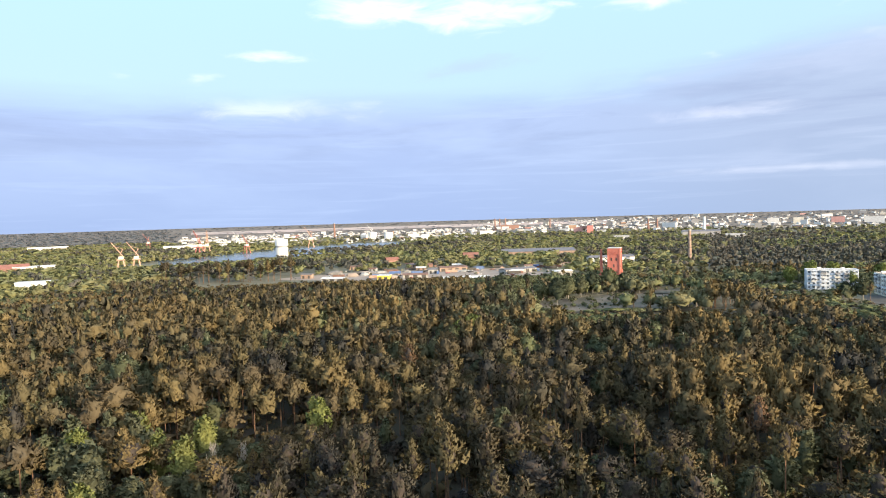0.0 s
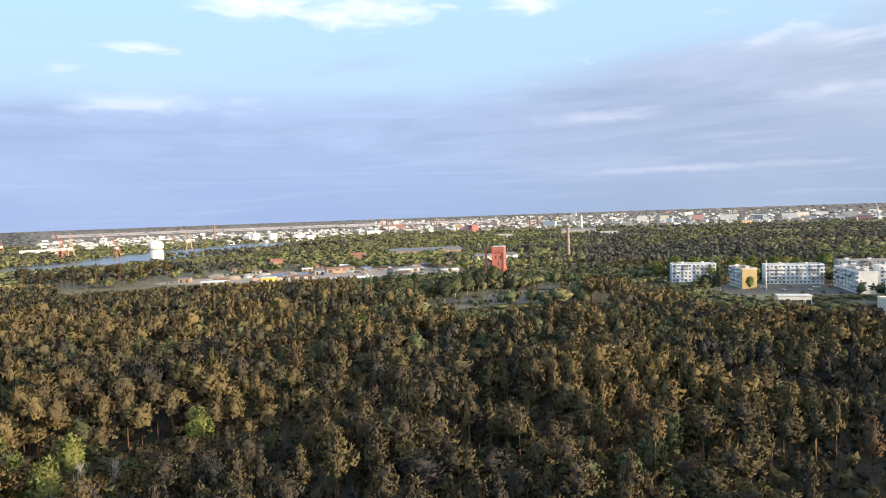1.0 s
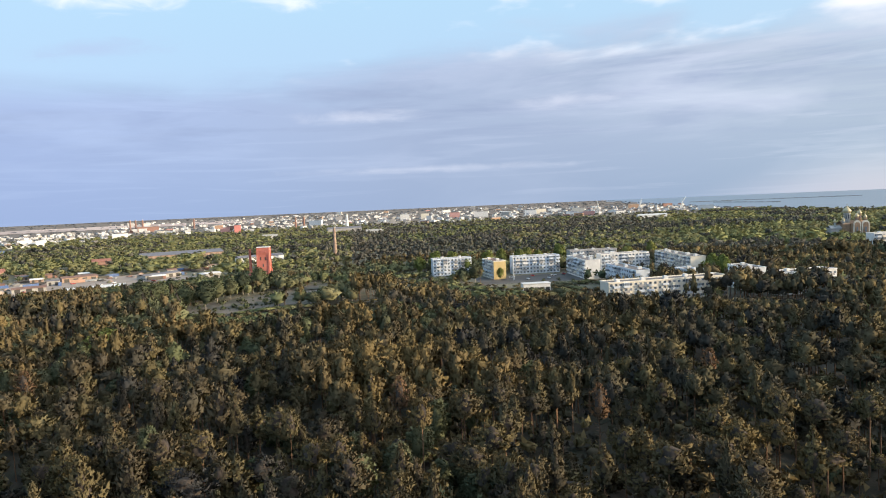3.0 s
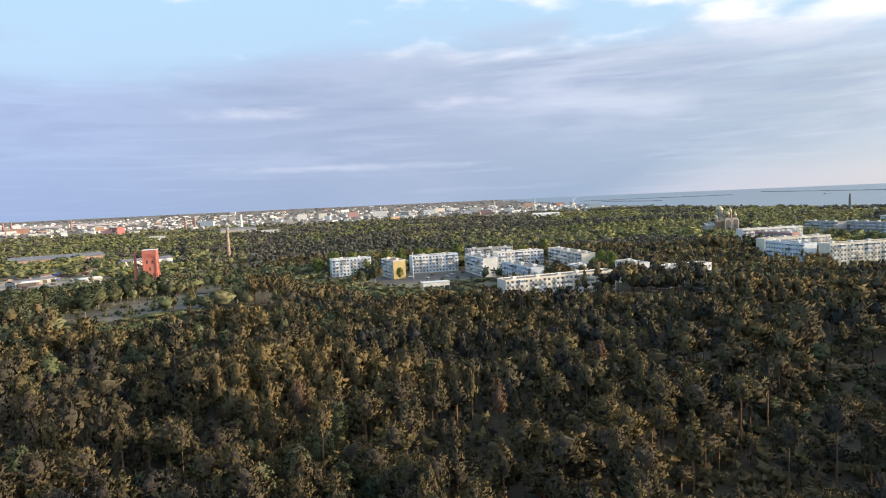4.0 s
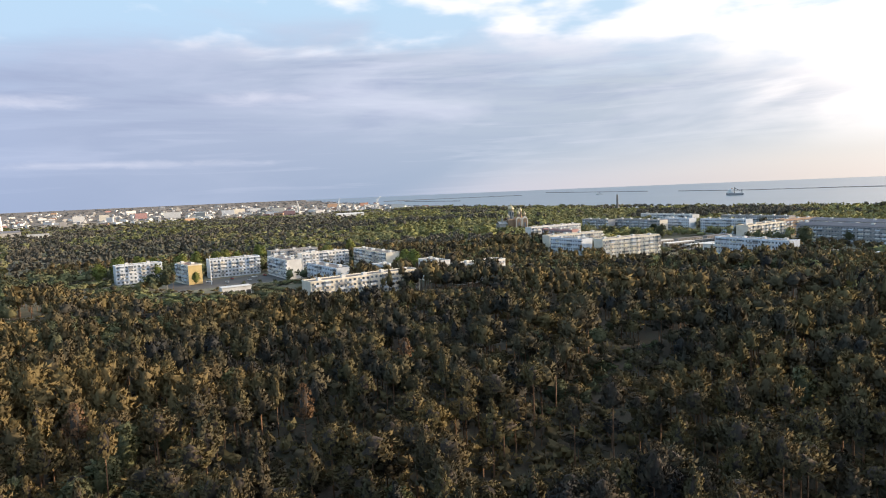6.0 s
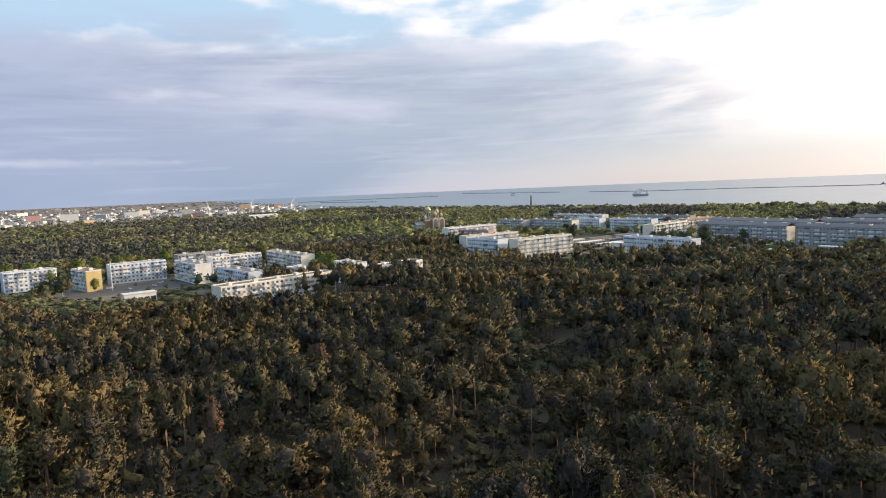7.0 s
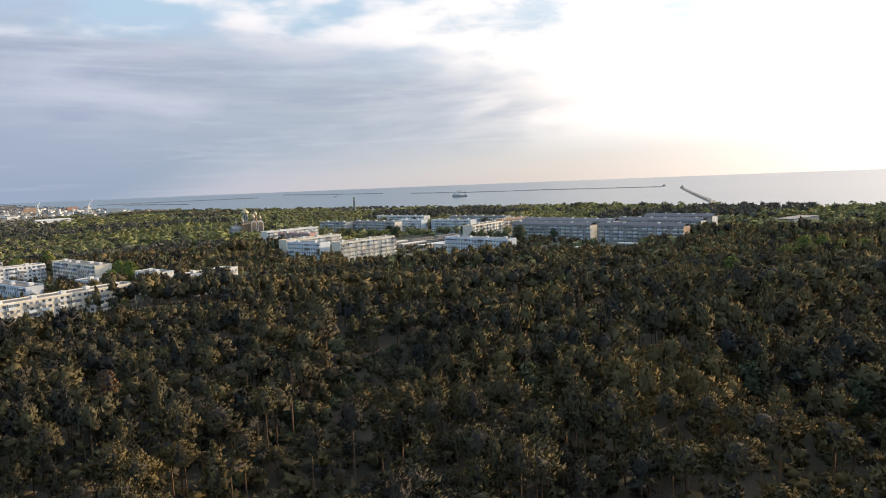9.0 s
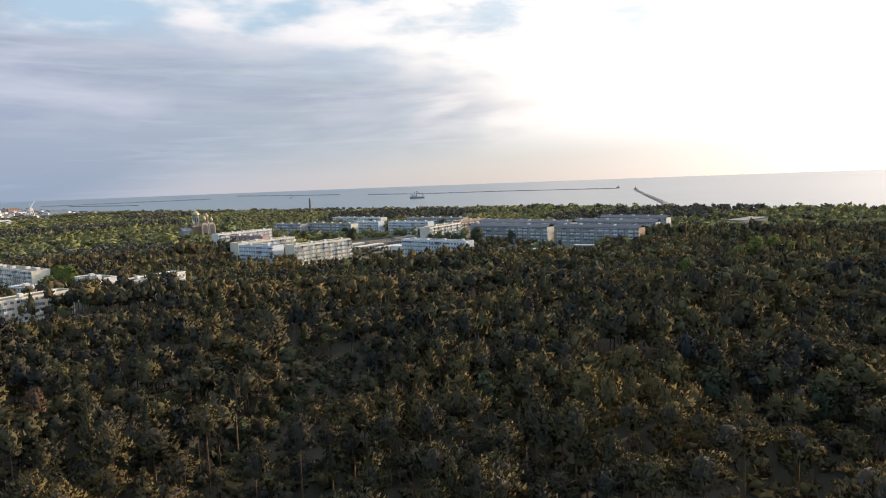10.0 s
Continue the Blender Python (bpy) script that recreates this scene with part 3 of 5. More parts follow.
# ---- brick water tower with its chimney ----
def water_tower(m):
    t = thing("water_tower", m, "tall red brick water tower with a corbelled top", "tower")
    w, h = 4.7, 27.0
    bm = bmesh.new()
    box(bm, -w, -w, -1, w, w, 21.5, 0, 0.1)
    for sx in (-1, 1):
        for sy in (-1, 1):
            box(bm, sx * w - 0.9, sy * w - 0.9, -1, sx * w + 0.9, sy * w + 0.9, 9.0, 0, 0.1)
            box(bm, sx * w - 0.55, sy * w - 0.55, 9.0, sx * w + 0.55, sy * w + 0.55, h - 0.6, 0)
    part("shaft", bm, "red_brick", t)
    bm = box(bmesh.new(), -w - 0.35, -w - 0.35, 21.5, w + 0.35, w + 0.35, h, 0, 0.08)
    for k in range(9):
        x = -w + (k + 0.5) * 2 * w / 9
        for s in (-1, 1):
            box(bm, x - 0.32, s * (w + 0.35) - 0.25, 22.2, x + 0.32, s * (w + 0.35) + 0.25, 24.6)
            box(bm, s * (w + 0.35) - 0.25, x - 0.32, 22.2, s * (w + 0.35) + 0.25, x + 0.32, 24.6)
    part("crown", bm, "red_brick", t, "corbelled brick crown")
    part("roof", box(bmesh.new(), -w - 0.6, -w - 0.6, h, w + 0.6, w + 0.6, h + 0.4, 0, 0.1), "white_roof", t, "pale flat roof")
    slit = mesh_of(box(bmesh.new(), -0.5, -0.12, 0, 0.5, 0.1, 2.6), "window", "dark_metal")
    for rz, off in ((0, 0), (90, 0), (180, 0), (270, 0)):
        for x, z in ((0, 4.0), (0, 11.0), (-2.0, 16.5), (2.0, 16.5)):
            part("window", slit, None, t, "narrow dark window", pose(0, 0, 0, 0, 0, rz) @ pose(x, -w - 0.02, z))
    bm = box(bmesh.new(), -w - 8.5, -3.5, -1, -w - 0.9, 3.5, 5, 0, 0.06)
    part("annex", bm, "red_brick", t, "low brick annex")
    bm = tube(bmesh.new(), (-w - 6.6, 0, 5), (-w - 6.6, 0, 26), 1.25, 0.95, 12)
    part("chimney", bm, "red_brick", t, "slim round brick chimney")


def tall_chimney(x, y, h, r, label, mat="church_brick"):
    t = thing("factory_chimney", pose(x, y, float(swell(math.hypot(x, y)))), label, "chimney", "tall chimneys")
    part("shaft", tube(bmesh.new(), (0, 0, -1), (0, 0, h), r, r * 0.62, 14), mat, t)
    bm = tube(bmesh.new(), (0, 0, h - 1.6), (0, 0, h), r * 0.8, r * 0.8, 14)
    part("rim", bm, "concrete", t, "pale rim")
    for k in range(3):
        z = h * (0.3 + 0.2 * k)
        part("band", tube(bmesh.new(), (0, 0, z), (0, 0, z + 0.4), r * (1.06 - 0.38 * z / h), None, 14), "dark_metal", t, "iron band")


tx, ty = compass(14.55, 572)
water_tower(pose(tx, ty, 0, 0, 0, -24))
cx, cy = compass(20.5, 720)
tall_chimney(cx, cy, 37.5, 2.2, "weathered brick chimney among trees", "weathered_brick")
tall_chimney(744, 1877, 39, 5.0, "white concrete tower before the city", "white_paint")
for az, d, h in ((-9.4, 2150, 48), (17.3, 2100, 36), (18.0, 2100, 36), (4.5, 2600, 46), (4.9, 2600, 46), (5.4, 2600, 46), (9.2, 2700, 40)):
    x, y = compass(az, d)
    tall_chimney(x, y, h, 3.6, "tall brick chimney far off in the city", "church_brick")
tall_chimney(1307, 466, 34, 2.6, "dark slim chimney behind the shore wood", "stone")
x, y = compass(35.9, 474)
t = thing("lamp_mast", pose(x, y, 0), "slim white mast beside a courtyard", "mast")
part("pole", tube(bmesh.new(), (0, 0, -0.5), (0, 0, 19), 0.32, 0.22, 10), "white_paint", t)
part("head", box(bmesh.new(), -0.45, -0.45, 19, 0.45, 0.45, 19.5, 0, 0.1), "concrete", t, "grey head")


# ---- church ----
def dome(bm, x, y, z, r, h, slot=0):
    prof = ((0.80, 0.0), (1.0, 0.22), (0.92, 0.42), (0.6, 0.62), (0.26, 0.8), (0.07, 1.0))
    rings = [[bm.verts.new((x + r * k * math.cos(a), y + r * k * math.sin(a), z + h * q)) for a in (2 * math.pi * i / 12 for i in range(12))] for k, q in prof]
    for a, b in zip(rings, rings[1:]):
        for i in range(12):
            bm.faces.new((a[i], a[(i + 1) % 12], b[(i + 1) % 12], b[i])).material_index = slot
    bm.faces.new(rings[-1]).material_index = slot
    return bm


def arch(bm, x, y, half, z0, z1, thick=0.5):
    """A round-headed wall piece that faces -y."""
    ring = [(-half, z0), (half, z0)] + [(half * math.cos(a), z1 + half * math.sin(a)) for a in (math.pi * k / 10 for k in range(11))]
    front = [bm.verts.new((x + u, y - thick, v)) for u, v in ring]
    back = [bm.verts.new((x + u, y, v)) for u, v in ring]
    bm.faces.new(front), bm.faces.new(back[::-1])
    for k in range(len(ring)):
        n = (k + 1) % len(ring)
        bm.faces.new((front[n], front[k], back[k], back[n]))
    return bm


def church(m):
    t = thing("church", m, "brick church with pale arches and golden onion domes", "church")
    bm = box(bmesh.new(), -11, -9, -1, 17, 9, 13, 0, 0.1)
    box(bm, -3, -13, -1, 16, 13, 14, 0, 0.1)
    prism(bm, -11, 17, -9, 9, 13, 4)
    part("nave", bm, "golden_brick", t)
    part("wing", prism(box(bmesh.new(), -23, -7, -1, -11.05, 7, 8.5, 0, 0.1), -23, -11.05, -7, 7, 8.5, 3), "grey_panel", t, "low slate grey wing")
    for x, half, top in ((2.5, 4.0, 13.5), (11.5, 4.0, 13.5)):
        front = part("gable_front", arch(bmesh.new(), x, -13.05, half, 0, top), "cream_panel", t, "pale arched gable")
        part("recess", arch(bmesh.new(), x, -13.55, half * 0.72, 1.0, top - 1.2, 0.2), "golden_brick", front, "brown brick field in the arch")
        part("window", arch(bmesh.new(), x, -13.75, half * 0.24, 4.0, 9.0, 0.15), "window_glass", front, "narrow round-headed window")
    for x, y, z, r, h, mat in ((-4, -2, 26, 4.6, 8, "concrete"), (5, -6, 20.5, 2.2, 6.0, "golden_brick"), (9.5, -2, 23.5, 2.4, 6.5, "golden_brick"), (14, -6, 19, 2.0, 5.5, "golden_brick"), (12, 6, 20, 2.0, 5.5, "golden_brick"), (-9.5, -6, 16.5, 1.7, 5.0, "concrete"), (-17, -2, 15, 1.7, 4.5, "concrete")):
        drum = part("drum", tube(bmesh.new(), (x, y, 8), (x, y, z), r * 0.8, r * 0.76, 12), mat, t)
        for k in range(8):
            a = math.pi * k / 4 + 0.2
            part("drum_window", tube(bmesh.new(), (x + r * 0.72 * math.cos(a), y + r * 0.72 * math.sin(a), z - r * 1.5), (x + r * 0.72 * math.cos(a), y + r * 0.72 * math.sin(a), z - r * 0.4), r * 0.13, None, 6), "window_glass", drum)
        part("dome", dome(bmesh.new(), x, y, z, r, h), "gold", drum, "golden onion dome")
        bm = tube(bmesh.new(), (x, y, z + h - 0.2), (x, y, z + h + 2.6), 0.14, 0.12, 6)
        box(bm, x - 0.8, y - 0.1, z + h + 1.4, x + 0.8, y + 0.1, z + h + 1.7)
        part("cross", bm, "gold", drum, "golden cross")


church(pose(800, 432, 0, 0, 0, -40))


# ---- harbour: silo, tanks, cranes ----
def silo(x, y):
    t = thing("silo", pose(x, y, 0), "tall white round silo beside the canal", "silo")
    part("shell", tube(bmesh.new(), (0, 0, -1), (0, 0, 17), 9.8, 9.8, 24), "white_paint", t)
    part("band", tube(bmesh.new(), (0, 0, 17), (0, 0, 20), 9.0, 9.0, 24), "grey_panel", t, "grey recessed band")
    part("head", tube(bmesh.new(), (0, 0, 20), (0, 0, 29), 10.2, 10.2, 24), "white_paint", t)
    part("roof", tube(bmesh.new(), (0, 0, 29), (0, 0, 31.5), 10.2, 1.5, 24), "white_roof", t)


silo(-258, 1046)
for x, y in ((-203, 1886), (-150, 1790)):
    t = thing("storage_tank", pose(x, y, 0), "white storage tank in the harbour", "tank", "harbour tanks")
    part("shell", tube(bmesh.new(), (0, 0, -1), (0, 0, 20), 12, 12, 24), "white_paint", t)
    part("roof", tube(bmesh.new(), (0, 0, 20), (0, 0, 22), 12, 2, 24), "white_roof", t)


def crane(x, y, h, rz, mat):
    t = thing("harbour_crane", pose(x, y, 0, 0, 0, rz), "slewing harbour crane with a raised jib", "crane", "harbour cranes")
    s = h / 36.0
    leg = [(sx * 5 * s, sy * 5 * s) for sx in (-1, 1) for sy in (-1, 1)]
    for a, b in leg:
        part("leg", tube(bmesh.new(), (a, b, -0.5), (a * 0.5, b * 0.5, 13 * s), 0.8 * s, 0.7 * s, 6), mat, t)
    part("portal", box(bmesh.new(), -4.6 * s, -4.6 * s, 12.5 * s, 4.6 * s, 4.6 * s, 14 * s, 0, 0.1), mat, t)
    part("cabin", box(bmesh.new(), -3 * s, -2.4 * s, 14 * s, 3 * s, 2.4 * s, 17.5 * s, 0, 0.2), "cream_panel", t, "pale machine house")
    bm = bmesh.new()
    tip = Vector((-11 * s, 0, h))
    for k in (-1, 1):
        tube(bm, (3 * s, k * 1.6 * s, 17 * s), tip + Vector((0, k * 0.5 * s, 0)), 0.55 * s, 0.4 * s, 6)
    for k in range(1, 8):
        p = Vector((3 * s, 0, 17 * s)).lerp(tip, k / 8)
        w = (1.6 - 1.1 * k / 8) * s
        tube(bm, p + Vector((0, -w, 0)), p + Vector((0, w, 0)), 0.25 * s, None, 5)
    part("jib", bm, mat, t)
    bm = tube(bmesh.new(), (-1 * s, 0, 19 * s), (2.5 * s, 0, 27 * s), 0.5 * s, None, 6)
    tube(bm, (2.5 * s, 0, 27 * s), (-8 * s, 0, 31 * s), 0.25 * s, None, 5)
    part("mast", bm, mat, t)


for az, d, h, rz, mat in ((-26.2, 965, 37, 20, "orange_paint"), (-25.1, 960, 37, 20, "orange_paint"), (-20.4, 1250, 46, 70, "red_paint"), (-19.8, 1260, 46, 110, "orange_paint"),
                          (-16.7, 1300, 36, 60, "red_paint"), (-11.4, 1480, 44, 10, "orange_paint"), (-24.2, 1750, 38, 30, "red_paint"), (-6.2, 1900, 40, 10, "white_paint"), (-17.4, 1700, 38, 30, "white_paint"),
                          (46.6, 2350, 46, 200, "white_paint"), (49.9, 2450, 46, 160, "white_paint"), (43.2, 2500, 44, 30, "white_paint")):
    x, y = compass(az, d)
    crane(x, y, h, rz, mat)


# ---- far city: many plain buildings ----
def city_place(rng):
    az = rng.uniform(-22, 60)
    near, far = (1650, 3000) if az < 3 else (2000, 4300) if az < 40 else (2150, 3600)
    x, y = compass(az, near + (far - near) * rng.random())
    return az, x, y, x < shore(y) - 90


def city():
    rng = random.Random(11)
    walls = ["white_panel"] * 9 + ["concrete"] * 3 + ["grey_panel"] * 2 + ["cream_panel"] * 2 + ["peach_panel", "church_brick", "weathered_brick", "pink_panel"]
    roofs = ["bitumen_roof", "grey_sheet_roof", "grey_sheet_roof", "white_roof", "white_roof", "concrete"]
    for _ in range(255):
        az, x, y, ok = city_place(rng)
        if not ok:
            continue
        tall = rng.random() < 0.2
        k = 0.55 if az < 3 else 0.8
        h = rng.uniform(14, 25) if tall else rng.uniform(6, 11)
        length = rng.uniform(22, 60) if tall else rng.uniform(14, 40)
        shed("city_building", (x, y), rng.uniform(-40, 10) - az * 0.5, length * k, rng.uniform(12, 16) * k, h * k, "pale city building far off", rng.choice(walls), rng.choice(roofs), 2.0, rng.random() < 0.6, "building", "far city buildings")
    names = ["white_panel", "concrete", "cream_panel", "grey_panel", "concrete", "bitumen_roof", "grey_sheet_roof"]
    bm = bmesh.new()
    for _ in range(1100):
        az, x, y, ok = city_place(rng)
        if not ok:
            continue
        z, w, d, h = float(swell(math.hypot(x, y))), rng.uniform(3, 9), rng.uniform(3, 6), rng.uniform(3, 7)
        m = pose(x, y, z, 0, 0, rng.uniform(0, 90))
        wall, roof = rng.choice((0, 0, 0, 0, 1, 0, 3)), rng.choice((4, 4, 5, 6))
        pts = [(-w, -d, -1), (w, -d, -1), (w, d, -1), (-w, d, -1), (-w, -d, h), (w, -d, h), (w, d, h), (-w, d, h), (-w, 0, h + 2.5), (w, 0, h + 2.5)]
        v = [bm.verts.new(m @ Vector(p)) for p in pts]
        for f, slot in (((0, 1, 5, 4), wall), ((2, 3, 7, 6), wall), ((1, 2, 6, 9, 5), wall), ((3, 0, 4, 8, 7), wall), ((4, 5, 9, 8), roof), ((6, 7, 8, 9), roof)):
            bm.faces.new([v[i] for i in f]).material_index = slot
    tagged(new("city_houses", mesh_of(bm, "city_houses", names)), "many small pale houses of the far city", "houses", "", "stuff")
    for az, d, length, h, wall in ((32.6, 2480, 54, 22, "white_panel"), (30.5, 2600, 40, 21, "pink_panel"), (28.0, 2600, 32, 22, "cream_panel"), (26.2, 2580, 36, 22, "white_panel"),
                                   (12.3, 1960, 18, 21, "coral_panel"), (11.2, 1985, 26, 16, "pink_panel"), (5.0, 2580, 70, 20, "church_brick"), (37, 2600, 46, 18, "white_panel"), (41, 2700, 50, 17, "cream_panel"), (24, 2150, 190, 6, "concrete")):
        x, y = compass(az, d)
        shed("city_building", (x, y), -az, length, 14, h, "tall pale city block far off", wall, "bitumen_roof", 2.0, True, "building", "far city buildings")


city()


# ---- sea marks: breakwaters, pier, ship ----
def stone_wall(name, pts, width, label):
    bm = bmesh.new()
    rng = random.Random(5)
    for (x0, y0), (x1, y1) in zip(pts, pts[1:]):
        n = max(2, int(math.hypot(x1 - x0, y1 - y0) / 22))
        for k in range(n):
            a, b = k / n, (k + 1) / n
            p = Vector((x0 + (x1 - x0) * a, y0 + (y1 - y0) * a, 0))
            q = Vector((x0 + (x1 - x0) * b, y0 + (y1 - y0) * b, 0))
            z = float(swell(p.length))
            side = Vector((-(q - p).y, (q - p).x, 0)).normalized() * width
            top = z + rng.uniform(1.4, 2.6)
            lo = [bm.verts.new(v + Vector((0, 0, z - 3))) for v in (p - side, q - side, q + side, p + side)]
            hi = [bm.verts.new(v + Vector((0, 0, top))) for v in (p - side * 0.45, q - side * 0.45, q + side * 0.45, p + side * 0.45)]
            bm.faces.new(hi)
            for i in range(4):
                bm.faces.new((lo[i], lo[(i + 1) % 4], hi[(i + 1) % 4], hi[i]))
    bmesh.ops.recalc_face_normals(bm, faces=bm.faces)
    ob = tagged(new(name, mesh_of(bm, name, "stone")), label, "breakwater", "breakwaters")
    return ob


stone_wall("breakwater", [(2938, 2426), (3122, 2252), (3294, 2012), (3440, 1799)], 7, "dark stone breakwater low in the sea")
stone_wall("breakwater", [(3847, 1836), (3550, 1098)], 7, "long dark stone breakwater in the sea")
stone_wall("breakwater", [(3392, 891), (3192, 506), (3171, 191), (2952, -328)], 7, "long dark stone breakwater in the sea")
stone_wall("breakwater", [(2872, 2220), (2718, 1764)], 6, "low dark stone breakwater nearer the shore")
stone_wall("pier", [(1000, -175), (1345, -236), (1700, -268), (2560, -352)], 9, "long dark stone pier running out from the shore")
for x, y in ((2950, -333), (2566, -352)):
    t = thing("harbour_beacon", pose(x, y, 2.5 + float(swell(math.hypot(x, y)))), "small dark beacon at a breakwater's end", "beacon", "beacons")
    part("base", tube(bmesh.new(), (0, 0, -1), (0, 0, 3), 8, 7, 12), "stone", t)
    part("lantern", tube(bmesh.new(), (0, 0, 3), (0, 0, 9), 2, 1.4, 10), "dark_metal", t)


def ship(x, y, length, rz, label):
    t = thing("ship", pose(x, y, -0.7, 0, 0, rz), label, "ship", "ships at sea")
    bm = bmesh.new()
    s = length / 44
    ring = [(-22, -4.5), (14, -5), (22, 0), (14, 5), (-22, 4.5)]
    lo = [bm.verts.new((a * s * 0.94, b * s * 0.8, -1)) for a, b in ring]
    hi = [bm.verts.new((a * s, b * s, (5 if a < 14 else 6.5) * s)) for a, b in ring]
    bm.faces.new(hi), bm.faces.new(lo[::-1])
    for i in range(5):
        bm.faces.new((lo[i], lo[(i + 1) % 5], hi[(i + 1) % 5], hi[i]))
    part("hull", bm, "grey_panel", t, "grey hull")
    part("deckhouse", box(box(bmesh.new(), 4 * s, -3.8 * s, 5 * s, 18 * s, 3.8 * s, 11 * s, 0, 0.2), 9 * s, -3.2 * s, 11 * s, 16 * s, 3.2 * s, 16 * s, 0, 0.2), "white_paint", t, "white deckhouse")
    bm = tube(bmesh.new(), (1 * s, 0, 5 * s), (1 * s, 0, 22 * s), 0.7 * s, 0.5 * s, 6)
    tube(bm, (1 * s, 0, 20 * s), (-13 * s, 0, 12 * s), 0.5 * s, None, 6)
    part("mast", bm, "dark_metal", t)
    part("funnel", tube(bmesh.new(), (7 * s, 0, 16 * s), (6.6 * s, 0, 20 * s), 1.5 * s, 1.2 * s, 10), "orange_paint", t, "orange funnel")
    bm = bmesh.new()
    for x in (-19, -16):
        for y in (-2.6, 2.6):
            tube(bm, (x * s, y * s, 5 * s), (-17.5 * s, 0, 17 * s), 0.4 * s, 0.3 * s, 5)
    part("gantry", bm, "grey_panel", t, "grey stern gantry")


ship(2400, 448, 56, 115, "dredger ship with a white deckhouse at sea")
ship(3187, 1229, 34, 110, "small white boat at sea")


# ---- parked cars ----
def car(x, y, rz, paint, label):
    t = thing("car", pose(x, y, 0.06, 0, 0, rz), label, "car", "parked cars")
    bm = box(bmesh.new(), -2.1, -0.88, 0.3, 2.1, 0.88, 0.95, 0, 0.15)
    part("body", bm, paint, t)
    part("cabin", box(bmesh.new(), -1.3, -0.75, 0.9, 0.9, 0.75, 1.5, 0, 0.22), "window_glass", t, "dark glazed cabin")
    for sx in (-1.3, 1.3):
        for sy in (-0.8, 0.8):
            part("wheel", tube(bmesh.new(), (sx, sy - 0.1, 0.33), (sx, sy + 0.1, 0.33), 0.33, None, 10), "dark_metal", t)


def cars():
    rng = random.Random(8)
    for k in range(22):
        if k < 12:
            u, v = -44 + 8.5 * k + rng.uniform(-2, 2), rng.choice((10, 15, -4))
            c0, a = (312, 372), -24
        else:
            u, v = rng.choice((-6, 6)), -38 + 8 * (k - 12)
            c0, a = (368, 318), -24
        c, s = math.cos(radians(a)), math.sin(radians(a))
        paint = rng.choice(("car_paint_white", "car_paint_white", "car_paint_dark", "car_paint_red"))
        car(c0[0] + u * c - v * s, c0[1] + u * s + v * c, a + rng.choice((0, 90, 180)), paint, {"car_paint_white": "white parked car on asphalt", "car_paint_dark": "dark parked car on asphalt", "car_paint_red": "red parked car on asphalt"}[paint])


cars()
for k in range(9):
    u, v = -38 + 38 * (k % 3), -30 + 24 * (k // 3)
    c, s = math.cos(radians(-28)), math.sin(radians(-28))
    with_doors(shed("garage_row", (618 + u * c - v * s, 150 + u * s + v * c), -28, 32, 6, 2.8, "low row of garages with pale roofs", "concrete", ("white_roof", "bitumen_roof", "grey_sheet_roof")[k % 3], flat=True, category="garage", group="garage rows"), 32, 2.8, 8, 2.4)


for x, y in ((548, 62), (541, 38), (532, 12), (524, -12), (556, -22)):
    with_doors(shed("garage_row", (x, y), -118, 22, 6, 2.8, "low row of garages before the grey blocks", "concrete", ("white_roof", "bitumen_roof")[x % 2], flat=True, category="garage", group="garage rows"), 22, 2.8, 6, 2.4)


# ---- the yard: heaps, containers, small sheds ----
def heap(x, y, r, h, mat, seed):
    rng = random.Random(seed)
    bm = bmesh.new()
    bmesh.ops.create_icosphere(bm, subdivisions=3 if r > 4 else 2, radius=1.0)
    for v in bm.verts:
        k = 1 + 0.22 * noise.noise(v.co * 2.2 + Vector((seed, 0, 0))) + 0.08 * noise.noise(v.co * 7)
        v.co = Vector((v.co.x * r * k, v.co.y * r * 0.7 * k, max(-0.3, v.co.z * h * k)))
    t = thing("earth_mound", pose(x, y, 0, 0, 0, rng.uniform(0, 180)), "heap of rubble and earth in the yard", "heap", "yard heaps")
    part("mound", bm, mat, t)


def container(x, y, rz, mat, label):
    t = thing("container", pose(x, y, 0.05, 0, 0, rz), label, "container", "yard containers")
    bm = box(bmesh.new(), -6, -1.2, 0.1, 6, 1.2, 2.6, 0, 0.04)
    part("box", bm, mat, t)
    bm = bmesh.new()
    for k in range(20):
        xx = -5.7 + k * 0.6
        box(bm, xx - 0.12, -1.26, 0.3, xx + 0.12, 1.26, 2.4)
    part("ribs", bm, mat, t)
    part("door", box(bmesh.new(), 6.0, -1.1, 0.2, 6.06, 1.1, 2.5), "dark_metal", t, "dark end door")


